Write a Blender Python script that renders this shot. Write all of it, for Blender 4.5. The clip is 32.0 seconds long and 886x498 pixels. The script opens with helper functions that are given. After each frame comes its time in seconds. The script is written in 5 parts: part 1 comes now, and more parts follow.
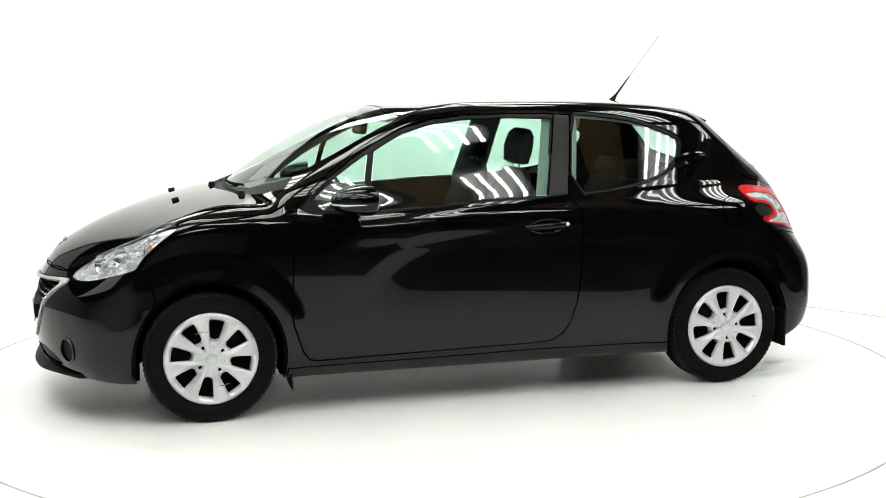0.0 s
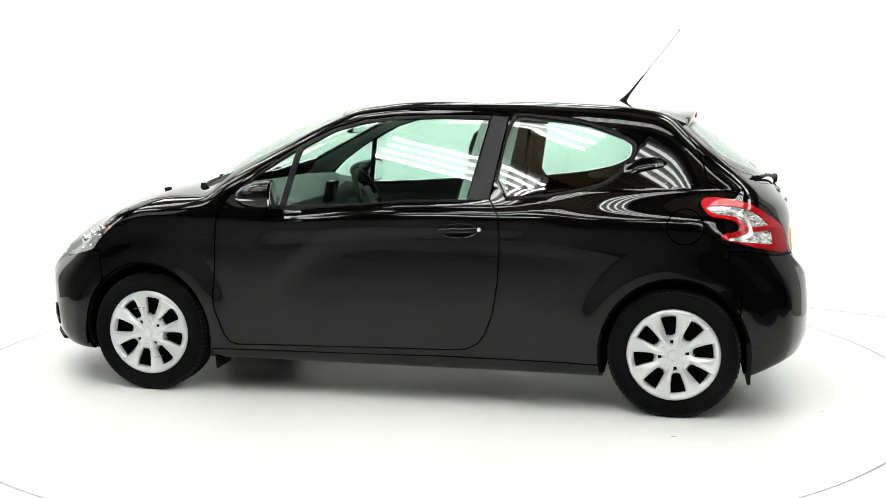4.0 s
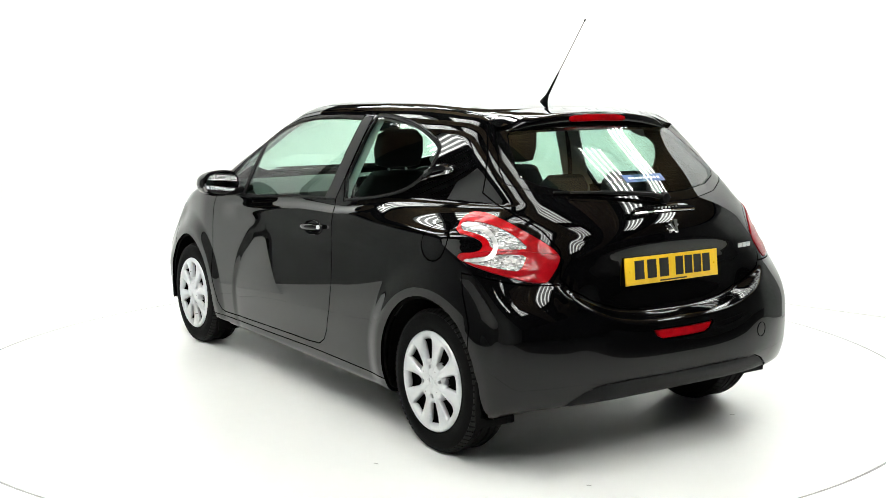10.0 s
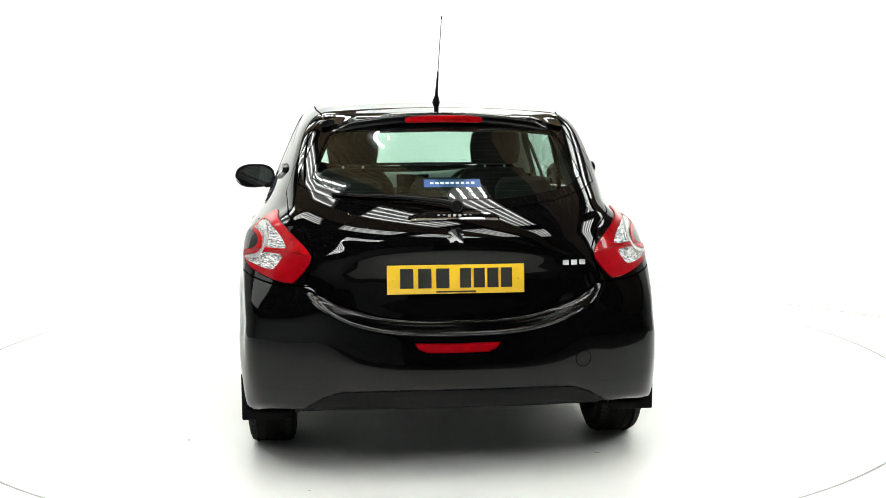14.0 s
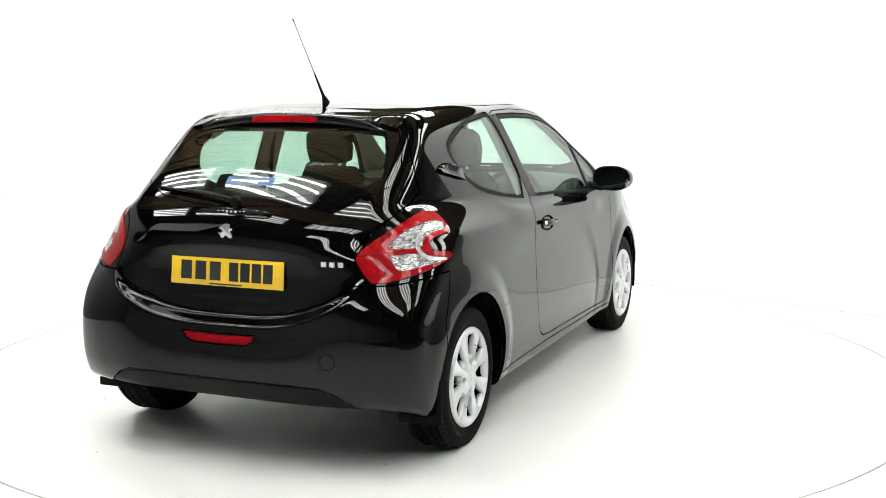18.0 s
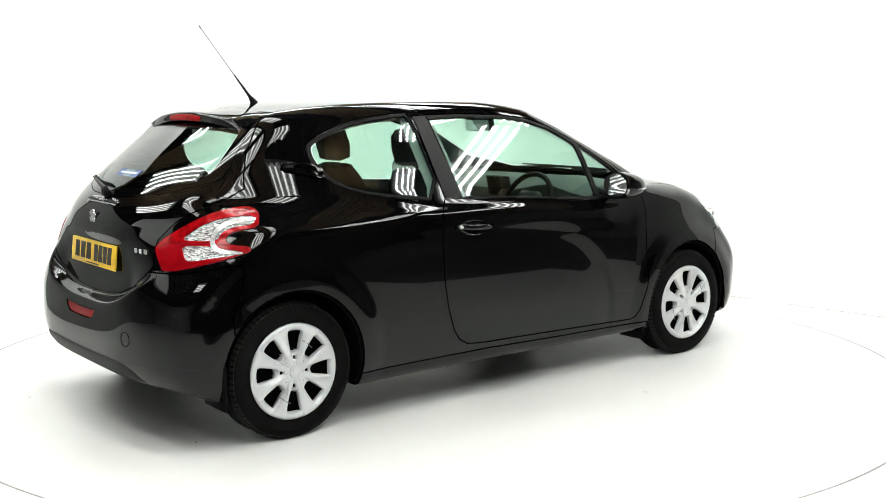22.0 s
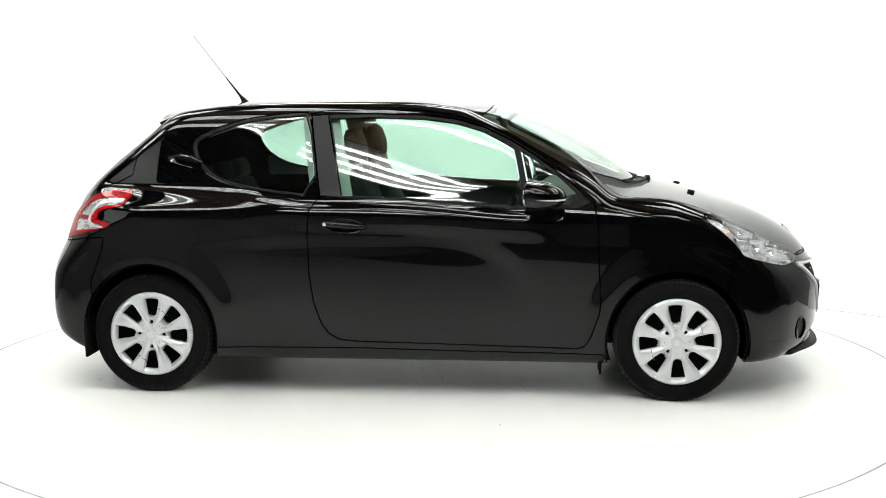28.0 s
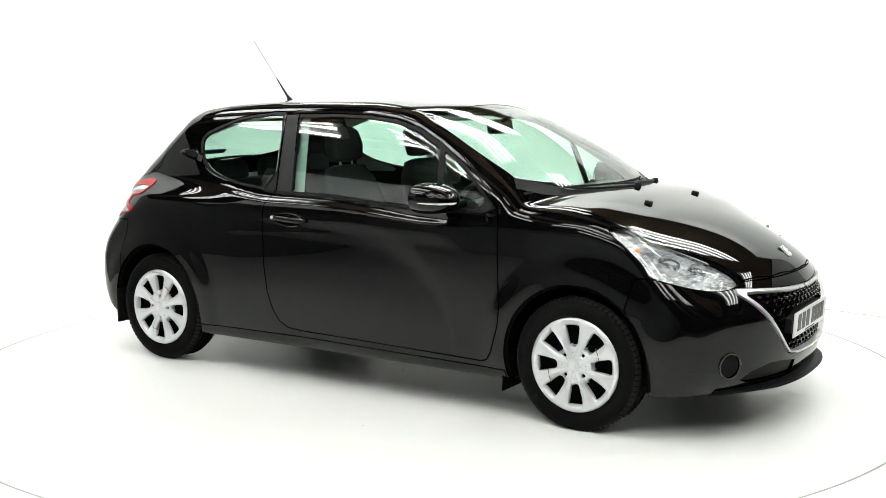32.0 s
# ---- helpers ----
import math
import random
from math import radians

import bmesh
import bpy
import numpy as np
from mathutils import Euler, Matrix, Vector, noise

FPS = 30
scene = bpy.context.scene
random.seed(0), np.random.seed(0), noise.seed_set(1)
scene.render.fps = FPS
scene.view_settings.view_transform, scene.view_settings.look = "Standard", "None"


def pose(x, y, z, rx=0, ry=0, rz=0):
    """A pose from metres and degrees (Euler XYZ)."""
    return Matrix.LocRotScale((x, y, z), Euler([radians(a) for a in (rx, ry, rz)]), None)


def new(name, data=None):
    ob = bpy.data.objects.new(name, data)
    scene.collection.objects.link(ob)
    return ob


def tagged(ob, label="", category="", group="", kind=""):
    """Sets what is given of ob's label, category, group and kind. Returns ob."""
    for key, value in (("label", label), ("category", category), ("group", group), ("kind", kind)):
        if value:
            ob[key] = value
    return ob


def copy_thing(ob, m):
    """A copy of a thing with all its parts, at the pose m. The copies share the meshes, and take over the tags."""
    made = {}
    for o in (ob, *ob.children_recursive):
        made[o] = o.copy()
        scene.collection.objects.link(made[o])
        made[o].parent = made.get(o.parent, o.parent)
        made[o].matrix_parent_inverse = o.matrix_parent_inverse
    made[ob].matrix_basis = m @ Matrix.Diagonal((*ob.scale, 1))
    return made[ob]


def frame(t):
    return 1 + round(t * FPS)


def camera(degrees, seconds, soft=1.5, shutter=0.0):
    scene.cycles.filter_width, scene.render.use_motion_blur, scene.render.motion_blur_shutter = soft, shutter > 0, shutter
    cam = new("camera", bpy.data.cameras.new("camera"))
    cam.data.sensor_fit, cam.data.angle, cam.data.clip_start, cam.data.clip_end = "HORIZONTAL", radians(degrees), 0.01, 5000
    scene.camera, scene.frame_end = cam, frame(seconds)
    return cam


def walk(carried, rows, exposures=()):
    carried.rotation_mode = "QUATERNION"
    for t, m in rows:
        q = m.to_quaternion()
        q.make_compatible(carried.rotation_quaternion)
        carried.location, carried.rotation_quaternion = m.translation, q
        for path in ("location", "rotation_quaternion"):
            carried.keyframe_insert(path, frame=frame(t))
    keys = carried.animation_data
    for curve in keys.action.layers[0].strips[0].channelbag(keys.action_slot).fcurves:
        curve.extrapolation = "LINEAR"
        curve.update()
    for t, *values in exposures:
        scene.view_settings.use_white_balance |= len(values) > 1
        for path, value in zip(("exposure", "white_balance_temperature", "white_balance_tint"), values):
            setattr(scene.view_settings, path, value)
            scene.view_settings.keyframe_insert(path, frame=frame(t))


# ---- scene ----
# A still camera before a white cyclorama; a black hatchback turns on a turntable.
cam = camera(43.7, 32.0, soft=0.7)
EYE = pose(0, -5.946, 1.436, 90 - 7.82, 0.0, -0.64) @ pose(0, 0, 0, 0, 0, -0.18)
walk(cam, [(0.0, EYE), (32.0, EYE)], exposures=[(0.0, -0.52), (32.0, -0.52)])

# ---- light ----
world = bpy.data.worlds.new("studio_world")
scene.world = world
world.use_nodes = True
world.node_tree.nodes["Background"].inputs["Color"].default_value = (0.9, 0.95, 1.0, 1)
world.node_tree.nodes["Background"].inputs["Strength"].default_value = 0.02
TUBE_POWER = 34.0

# ---- materials ----


def material(name, color, rough=0.5, metal=0.0, coat=0.0, grain=0.0, scale=40.0, bump=0.0, bump_scale=200.0, emit=0.0,
             spec=0.5, rough_var=0.0):
    """A principled surface with colour variation at two scales, fine relief and uneven gloss."""
    m = bpy.data.materials.new(name)
    m.use_nodes = True
    n, l = m.node_tree.nodes, m.node_tree.links
    b = n["Principled BSDF"]
    b.inputs["Base Color"].default_value = (*color, 1)
    b.inputs["Roughness"].default_value = rough
    b.inputs["Metallic"].default_value = metal
    b.inputs["Coat Weight"].default_value = coat
    b.inputs["Coat Roughness"].default_value = 0.015
    b.inputs["Coat IOR"].default_value = 1.36
    b.inputs["Specular IOR Level"].default_value = spec
    co = n.new("ShaderNodeTexCoord")
    if grain or rough_var:
        big, fine, mix = n.new("ShaderNodeTexNoise"), n.new("ShaderNodeTexNoise"), n.new("ShaderNodeMath")
        big.inputs["Scale"].default_value, fine.inputs["Scale"].default_value = scale * 0.08, scale
        big.inputs["Detail"].default_value, fine.inputs["Detail"].default_value = 4, 4
        mix.operation = "ADD"
        for t in (big, fine):
            l.new(co.outputs["Object"], t.inputs["Vector"])
        l.new(big.outputs["Fac"], mix.inputs[0])
        l.new(fine.outputs["Fac"], mix.inputs[1])
        if grain:
            ramp = n.new("ShaderNodeMapRange")
            ramp.inputs["From Min"].default_value, ramp.inputs["From Max"].default_value = 0.6, 1.4
            ramp.inputs["To Min"].default_value, ramp.inputs["To Max"].default_value = 1 - grain, 1 + grain
            l.new(mix.outputs[0], ramp.inputs["Value"])
            mul = n.new("ShaderNodeVectorMath")
            mul.operation = "SCALE"
            mul.inputs[0].default_value = color
            l.new(ramp.outputs[0], mul.inputs["Scale"])
            l.new(mul.outputs[0], b.inputs["Base Color"])
        if rough_var:
            rr = n.new("ShaderNodeMapRange")
            rr.inputs["From Min"].default_value, rr.inputs["From Max"].default_value = 0.6, 1.4
            rr.inputs["To Min"].default_value, rr.inputs["To Max"].default_value = max(rough - rough_var, 0.0), rough + rough_var
            l.new(mix.outputs[0], rr.inputs["Value"])
            l.new(rr.outputs[0], b.inputs["Roughness"])
    if bump:
        t, bp = n.new("ShaderNodeTexNoise"), n.new("ShaderNodeBump")
        t.inputs["Scale"].default_value, t.inputs["Detail"].default_value = bump_scale, 3
        bp.inputs["Strength"].default_value, bp.inputs["Distance"].default_value = bump, 0.002
        l.new(co.outputs["Object"], t.inputs["Vector"])
        l.new(t.outputs["Fac"], bp.inputs["Height"])
        l.new(bp.outputs["Normal"], b.inputs["Normal"])
    if emit:
        b.inputs["Emission Color"].default_value = (*color, 1)
        b.inputs["Emission Strength"].default_value = emit
    return m


def glass(name, tint, f0=0.085):
    """A thin pane: tinted see-through with a mirror on top that grows towards grazing."""
    m = bpy.data.materials.new(name)
    m.use_nodes = True
    n, l = m.node_tree.nodes, m.node_tree.links
    n.remove(n["Principled BSDF"])
    clear, mirror, mix = n.new("ShaderNodeBsdfTransparent"), n.new("ShaderNodeBsdfGlossy"), n.new("ShaderNodeMixShader")
    lw, power, scale = n.new("ShaderNodeLayerWeight"), n.new("ShaderNodeMath"), n.new("ShaderNodeMapRange")
    clear.inputs["Color"].default_value = (*tint, 1)
    mirror.inputs["Roughness"].default_value = 0.0
    lw.inputs["Blend"].default_value = 0.5
    power.operation, power.inputs[1].default_value = "POWER", 5.0
    scale.inputs["To Min"].default_value, scale.inputs["To Max"].default_value = f0, 1.0
    l.new(lw.outputs["Facing"], power.inputs[0])
    l.new(power.outputs[0], scale.inputs["Value"])
    l.new(scale.outputs[0], mix.inputs[0])
    l.new(clear.outputs[0], mix.inputs[1])
    l.new(mirror.outputs[0], mix.inputs[2])
    l.new(mix.outputs[0], n["Material Output"].inputs["Surface"])
    return m


PAINT = material("black_car_paint", (0.0014, 0.0014, 0.0016), rough=0.5, coat=1.0, spec=0.0, grain=0.1, scale=900)
TRIM = material("matt_black_plastic", (0.0035, 0.0035, 0.0038), rough=0.5, spec=0.12, grain=0.2, scale=300, bump=0.15, bump_scale=900)
PILLAR = material("satin_pillar_film", (0.005, 0.005, 0.0055), rough=0.45, spec=0.22, grain=0.1, scale=300)
GLOSSTRIM = material("gloss_black_plastic", (0.006, 0.006, 0.006), rough=0.12, coat=0.5)
LINER = material("dark_liner", (0.0018, 0.0018, 0.0018), rough=0.9, spec=0.05, grain=0.3, scale=120)
RUBBER = material("tyre_rubber", (0.0032, 0.0032, 0.0031), rough=0.75, spec=0.08, grain=0.4, scale=160, bump=0.4, bump_scale=350)
TREADRUBBER = material("paler_tread_rubber", (0.014, 0.014, 0.0135), rough=0.85, spec=0.15, grain=0.4, scale=120, bump=0.3, bump_scale=300)
SEAL = material("rubber_seal", (0.004, 0.004, 0.004), rough=0.6, spec=0.15, grain=0.1)
SILVER = material("silver_wheel_paint", (0.64, 0.65, 0.665), rough=0.28, metal=0.45, grain=0.025, scale=30)
DISC = material("brake_iron", (0.16, 0.14, 0.13), rough=0.5, metal=0.8, grain=0.4, scale=90)
CHROME = material("chrome", (0.75, 0.75, 0.76), rough=0.08, metal=1.0, rough_var=0.03, scale=80)
SATIN = material("satin_silver", (0.68, 0.68, 0.69), rough=0.3, metal=0.45, rough_var=0.05)
SIDE_GLASS = glass("green_tinted_glass", (0.63, 0.80, 0.72))
REAR_GLASS = glass("green_tinted_rear_glass", (0.58, 0.74, 0.67))
SCREEN_GLASS = glass("windscreen_glass", (0.68, 0.83, 0.75))
LENS = glass("clear_lamp_lens", (0.93, 0.95, 0.96))


def faceted(name, dark, light, scale, rough, metal):
    """Moulded reflector facets: cells of uneven tilt, their light and dark reflections painted in."""
    m = material(name, light, rough=rough, metal=metal)
    n, l = m.node_tree.nodes, m.node_tree.links
    b = n["Principled BSDF"]
    co, mp, cells, ramp, bp = (n.new("ShaderNodeTexCoord"), n.new("ShaderNodeMapping"), n.new("ShaderNodeTexVoronoi"), n.new("ShaderNodeMix"), n.new("ShaderNodeBump"))
    ramp.data_type = "RGBA"
    mp.inputs["Scale"].default_value = (1.0, 1.0, 2.2)
    mp.inputs["Rotation"].default_value = (0.3, 0.5, 0.2)
    cells.inputs["Scale"].default_value = scale
    l.new(co.outputs["Object"], mp.inputs["Vector"])
    l.new(mp.outputs[0], cells.inputs["Vector"])
    l.new(cells.outputs["Color"], ramp.inputs["Factor"])
    ramp.inputs["A"].default_value, ramp.inputs["B"].default_value = (*dark, 1), (*light, 1)
    l.new(ramp.outputs["Result"], b.inputs["Base Color"])
    bp.inputs["Strength"].default_value, bp.inputs["Distance"].default_value = 0.7, 0.01
    l.new(cells.outputs["Distance"], bp.inputs["Height"])
    l.new(bp.outputs["Normal"], b.inputs["Normal"])
    return m



RED_LENS = material("red_lamp_plastic", (0.3, 0.0004, 0.0025), rough=0.3, coat=0.6, spec=0.05, grain=0.6, scale=45)
RED_DEEP = material("deep_red_reflector", (0.24, 0.0003, 0.003), rough=0.3, coat=0.5, spec=0.05, grain=0.3, scale=350, bump=0.6, bump_scale=260)
WHITE_LENS = faceted("clear_lamp_insert", (0.1, 0.095, 0.1), (0.78, 0.77, 0.77), 75, 0.15, 0.6)
GUIDE_WHITE = material("clear_light_guide", (0.56, 0.55, 0.55), rough=0.15, coat=0.6, metal=0.3, grain=0.5, scale=60)
AMBER = material("amber_bulb", (0.75, 0.28, 0.12), rough=0.2, coat=0.5)
REFLECTOR = material("lamp_reflector", (0.82, 0.83, 0.85), rough=0.12, metal=0.9, grain=0.08, scale=60, bump=0.25, bump_scale=60)
BEZEL = faceted("lamp_bezel", (0.3, 0.3, 0.305), (0.97, 0.97, 0.98), 42, 0.12, 0.5)
YELLOW = material("yellow_plate", (0.80, 0.50, 0.02), rough=0.35, coat=0.4, grain=0.06, scale=120)
WHITEPLATE = material("white_plate", (0.74, 0.74, 0.73), rough=0.35, coat=0.4, grain=0.05, scale=120)
INK = material("plate_ink", (0.012, 0.012, 0.014), rough=0.4, grain=0.1)
STICKER = material("blue_sticker", (0.015, 0.065, 0.22), rough=0.45, grain=0.1, scale=90)
STICKER_INK = material("pale_sticker_ink", (0.62, 0.68, 0.78), rough=0.5, grain=0.05)
CLOTH = material("dark_seat_cloth", (0.009, 0.009, 0.01), rough=0.95, grain=0.4, scale=600, bump=0.5, bump_scale=800)
CABIN = material("cabin_plastic", (0.014, 0.015, 0.016), rough=0.6, grain=0.2, scale=300, bump=0.3, bump_scale=700)
DASHTOP = material("dashboard_foam", (0.045, 0.047, 0.047), rough=0.55, grain=0.1, scale=200)
HEADLINER = material("headliner_cloth", (0.16, 0.16, 0.155), rough=0.95, grain=0.1, scale=500)
PALETRIM = material("pale_pillar_plastic", (0.36, 0.37, 0.36), rough=0.7, grain=0.08, scale=300)
MIRROR = material("mirror_glass", (0.85, 0.87, 0.88), rough=0.01, metal=1.0)
FLOOR = material("white_floor_paint", (0.80, 0.80, 0.785), rough=0.3, grain=0.012, scale=14, spec=0.4)
WALL = material("white_wall_paint", (0.91, 0.92, 0.915), rough=0.75, grain=0.01, scale=6)
BROWN = material("brown_timber_lining", (0.37, 0.255, 0.135), rough=0.6, grain=0.35, scale=12)
DARKBOARD = material("dark_board_paint", (0.026, 0.027, 0.026), rough=0.8, grain=0.3, scale=12)
GAP_GREY = material("grey_gap_shade", (0.32, 0.32, 0.315), rough=0.7, grain=0.2, scale=60)
PALESEAL = material("pale_floor_seal", (0.62, 0.62, 0.61), rough=0.6, grain=0.1, scale=40)
HALLWALL = material("grey_hall_paint", (0.25, 0.255, 0.25), rough=0.85, grain=0.15, scale=6)
DARKROOM = material("dark_hall_paint", (0.018, 0.019, 0.0185), rough=0.9, grain=0.3, scale=6)
HALLFLOOR = material("dark_hall_floor", (0.09, 0.09, 0.089), rough=0.7, grain=0.3, scale=8)
PALE_SLATS = material("pale_slat_paint", (0.42, 0.43, 0.43), rough=0.6, grain=0.08, scale=10)
STEEL = material("thin_steel_mast", (0.16, 0.16, 0.16), rough=0.4, metal=0.5, grain=0.1)
SCUFF = material("floor_scuff", (0.42, 0.42, 0.40), rough=0.6, grain=0.3, scale=200)
TUBE = material("fluorescent_tube", (0.975, 1.0, 0.965), emit=TUBE_POWER)
BLACKGLASS = material("black_glass_band", (0.002, 0.002, 0.002), rough=0.5, coat=1.0, spec=0.0)
FIXTURE = material("fixture_enamel", (0.6, 0.6, 0.6), rough=0.4, grain=0.05)

# ---- building tools ----


def mesh_of(name, bm, mat, smooth=True):
    bmesh.ops.recalc_face_normals(bm, faces=bm.faces)
    me = bpy.data.meshes.new(name)
    bm.to_mesh(me)
    bm.free()
    me.materials.append(mat)
    if smooth:
        me.polygons.foreach_set("use_smooth", [True] * len(me.polygons))
        me.set_sharp_from_angle(angle=radians(38))
    return me


def part(name, bm, mat, parent, label="", smooth=True):
    ob = new(name, mesh_of(name, bm, mat, smooth))
    ob.parent = parent
    return tagged(ob, label)


def thing(name, label, category, group="", kind=""):
    return tagged(new(name), label, category, group, kind)


def box(sx, sy, sz, at=(0, 0, 0), bevel=0.0, turn=(0, 0, 0), bm=None, segments=2):
    """A bevelled block, added to bm where one is given."""
    b = bmesh.new()
    bmesh.ops.create_cube(b, size=1)
    bmesh.ops.scale(b, vec=(sx, sy, sz), verts=b.verts)
    if bevel:
        bmesh.ops.bevel(b, geom=b.edges[:] + b.verts[:], offset=bevel, segments=segments, profile=0.5, affect="EDGES")
    bmesh.ops.transform(b, matrix=pose(*at, *turn), verts=b.verts)
    return joined(bm, b)


def joined(bm, b):
    if bm is None:
        return b
    me = bpy.data.meshes.new("tmp")
    b.to_mesh(me)
    b.free()
    bm.from_mesh(me)
    bpy.data.meshes.remove(me)
    return bm


def lathe(profile, steps=64, bm=None, axis="y"):
    """Turns a closed or open profile of (radius, along) round the y axis."""
    bm = bm or bmesh.new()
    rings = []
    for i in range(steps):
        a = 2 * math.pi * i / steps
        rings.append([bm.verts.new((r * math.cos(a), h, r * math.sin(a))) for r, h in profile])
    for i in range(steps):
        p, q = rings[i], rings[(i + 1) % steps]
        for j in range(len(profile) - 1):
            bm.faces.new((p[j], p[j + 1], q[j + 1], q[j]))
    bmesh.ops.remove_doubles(bm, verts=bm.verts, dist=1e-6)
    return bm


def prism(outline, depth, bm=None, m=None, bevel=0.0):
    """A plate: the outline (x, y) pushed from z = 0 down by depth, with a bevelled front edge, laid by the matrix m."""
    b = bmesh.new()
    f = b.faces.new([b.verts.new((x, y, 0)) for x, y in outline])
    if f.normal.z < 0:
        f.normal_flip()
    made = bmesh.ops.extrude_face_region(b, geom=[f])
    vs = [g for g in made["geom"] if isinstance(g, bmesh.types.BMVert)]
    bmesh.ops.translate(b, vec=(0, 0, depth), verts=vs)
    if bevel:
        top = [e for e in b.edges if all(v.co.z > depth * 0.5 for v in e.verts)] if depth > 0 else []
        bmesh.ops.bevel(b, geom=top, offset=bevel, segments=2, profile=0.5, affect="EDGES")
    if m is not None:
        bmesh.ops.transform(b, matrix=m, verts=b.verts)
    return joined(bm, b)


def tube(points, radius, sides=8, bm=None, taper=None):
    """A round bar along a line of points."""
    b = bm or bmesh.new()
    pts = [Vector(p) for p in points]
    rings = []
    for i, p in enumerate(pts):
        d = (pts[min(i + 1, len(pts) - 1)] - pts[max(i - 1, 0)]).normalized()
        q = d.to_track_quat("Z", "Y").to_matrix()
        r = radius if taper is None else radius + (taper - radius) * i / (len(pts) - 1)
        rings.append([b.verts.new(p + q @ Vector((r * math.cos(2 * math.pi * k / sides), r * math.sin(2 * math.pi * k / sides), 0)))
                      for k in range(sides)])
    for a, c in zip(rings, rings[1:]):
        for k in range(sides):
            b.faces.new((a[k], a[(k + 1) % sides], c[(k + 1) % sides], c[k]))
    b.faces.new(rings[0][::-1])
    b.faces.new(rings[-1])
    return b


def curve(keys, blur=0.02, lo=-2.4, hi=2.4, n=1201):
    """A smooth curve through a few (place, value) keys."""
    ks = np.array(sorted(keys), float)
    grid = np.linspace(lo, hi, n)
    x, y = ks[:, 0], ks[:, 1]
    d = np.diff(y) / np.diff(x)
    m = np.zeros_like(y)
    m[0], m[-1] = d[0], d[-1]
    m[1:-1] = np.where(d[:-1] * d[1:] > 0, 2 * d[:-1] * d[1:] / (d[:-1] + d[1:] + 1e-12), 0)
    i = np.clip(np.searchsorted(x, grid) - 1, 0, len(d) - 1)
    h = x[i + 1] - x[i]
    s = (grid - x[i]) / h
    sc = np.clip(s, 0, 1)
    val = ((1 + 2 * sc) * (1 - sc) ** 2 * y[i] + sc * (1 - sc) ** 2 * h * m[i] + sc ** 2 * (3 - 2 * sc) * y[i + 1]
           + sc ** 2 * (sc - 1) * h * m[i + 1])
    val += np.where(s < 0, s * h * m[0], 0) + np.where(s > 1, (s - 1) * h * m[-1], 0)
    w = max(int(round(3 * blur / (grid[1] - grid[0]))), 1)
    kern = np.exp(-0.5 * (np.arange(-w, w + 1) * (grid[1] - grid[0]) / max(blur, 1e-6)) ** 2)
    pad = np.concatenate([val[0] + (val[1] - val[0]) * np.arange(-w, 0), val, val[-1] + (val[-1] - val[-2]) * np.arange(1, w + 1)])
    val = np.convolve(pad, kern / kern.sum(), mode="valid")
    return lambda q: np.interp(q, grid, val)


def step(a, b, q):
    s = np.clip((q - a) / (b - a), 0, 1)
    return s * s * (3 - 2 * s)


def smax(a, b, k):
    h = np.clip(0.5 + 0.5 * (a - b) / k, 0, 1)
    return b + (a - b) * h + k * h * (1 - h)

# ---- the shape of the hatchback's skin: x ahead, y to its left, z up, from the floor between the axles ----
HUB_Z, AXLE, ARCH_A, ARCH_B = 0.291, 1.269, 0.335, 0.352
top_line = curve([(-2.1, 0.62), (-1.93, 0.82), (-1.83, 0.93), (-1.757, 0.992), (-1.6, 1.132), (-1.474, 1.228), (-1.37, 1.302),
                  (-1.29, 1.358), (-1.2, 1.388), (-1.1, 1.402), (-0.98, 1.415), (-0.68, 1.431), (-0.38, 1.436), (-0.08, 1.435), (0.218, 1.416),
                  (0.367, 1.4), (0.516, 1.358), (0.666, 1.3), (0.816, 1.221), (0.966, 1.131), (1.06, 1.066), (1.13, 1.012), (1.2, 1.0),
                  (1.3, 0.983), (1.417, 0.954), (1.567, 0.911), (1.717, 0.856), (1.87, 0.778), (1.962, 0.71), (2.05, 0.6), (2.2, 0.4)], 0.022)
plan = curve([(-2.0, 0.7), (-1.75, 0.79), (-1.55, 0.817), (-1.3, 0.842), (-1.0, 0.846), (-0.5, 0.84), (0, 0.836), (0.6, 0.832), (1.0, 0.836),
              (1.27, 0.838), (1.5, 0.812), (1.7, 0.776), (1.9, 0.715), (2.1, 0.64)], 0.05)
cabin_plan = curve([(-1.95, 0.8), (-1.6, 0.808), (-1.3, 0.903), (-1.0, 0.958), (-0.5, 1.0), (0, 1.0), (0.5, 1.0), (0.9, 1.0), (1.3, 0.93), (2.0, 0.85)], 0.06)
flank = curve([(0.0, 0.77), (0.17, 0.8), (0.3, 0.822), (0.46, 0.834), (0.6, 0.834), (0.74, 0.832), (0.84, 0.824), (0.9, 0.808), (0.95, 0.786), (1.02, 0.7575),
               (1.1, 0.7238), (1.2, 0.68), (1.3, 0.634), (1.36, 0.6056), (1.5, 0.536)], 0.012, 0.0, 1.6)
nose = curve([(0.0, 1.9), (0.18, 1.975), (0.24, 2.02), (0.32, 2.04), (0.42, 2.045), (0.52, 2.046), (0.6, 2.03), (0.66, 1.998), (0.72, 1.975), (1.0, 1.9)], 0.018, 0.0, 1.6)
tail = curve([(0.0, -1.7), (0.2, -1.815), (0.3, -1.872), (0.345, -1.889), (0.4, -1.889), (0.5, -1.88), (0.556, -1.873), (0.569, -1.867), (0.576, -1.84), (0.582, -1.813), (0.594, -1.803), (0.72, -1.797),
              (0.82, -1.796), (0.92, -1.805), (1.0, -1.8), (1.2, -1.73)], 0.008, 0.0, 1.6)
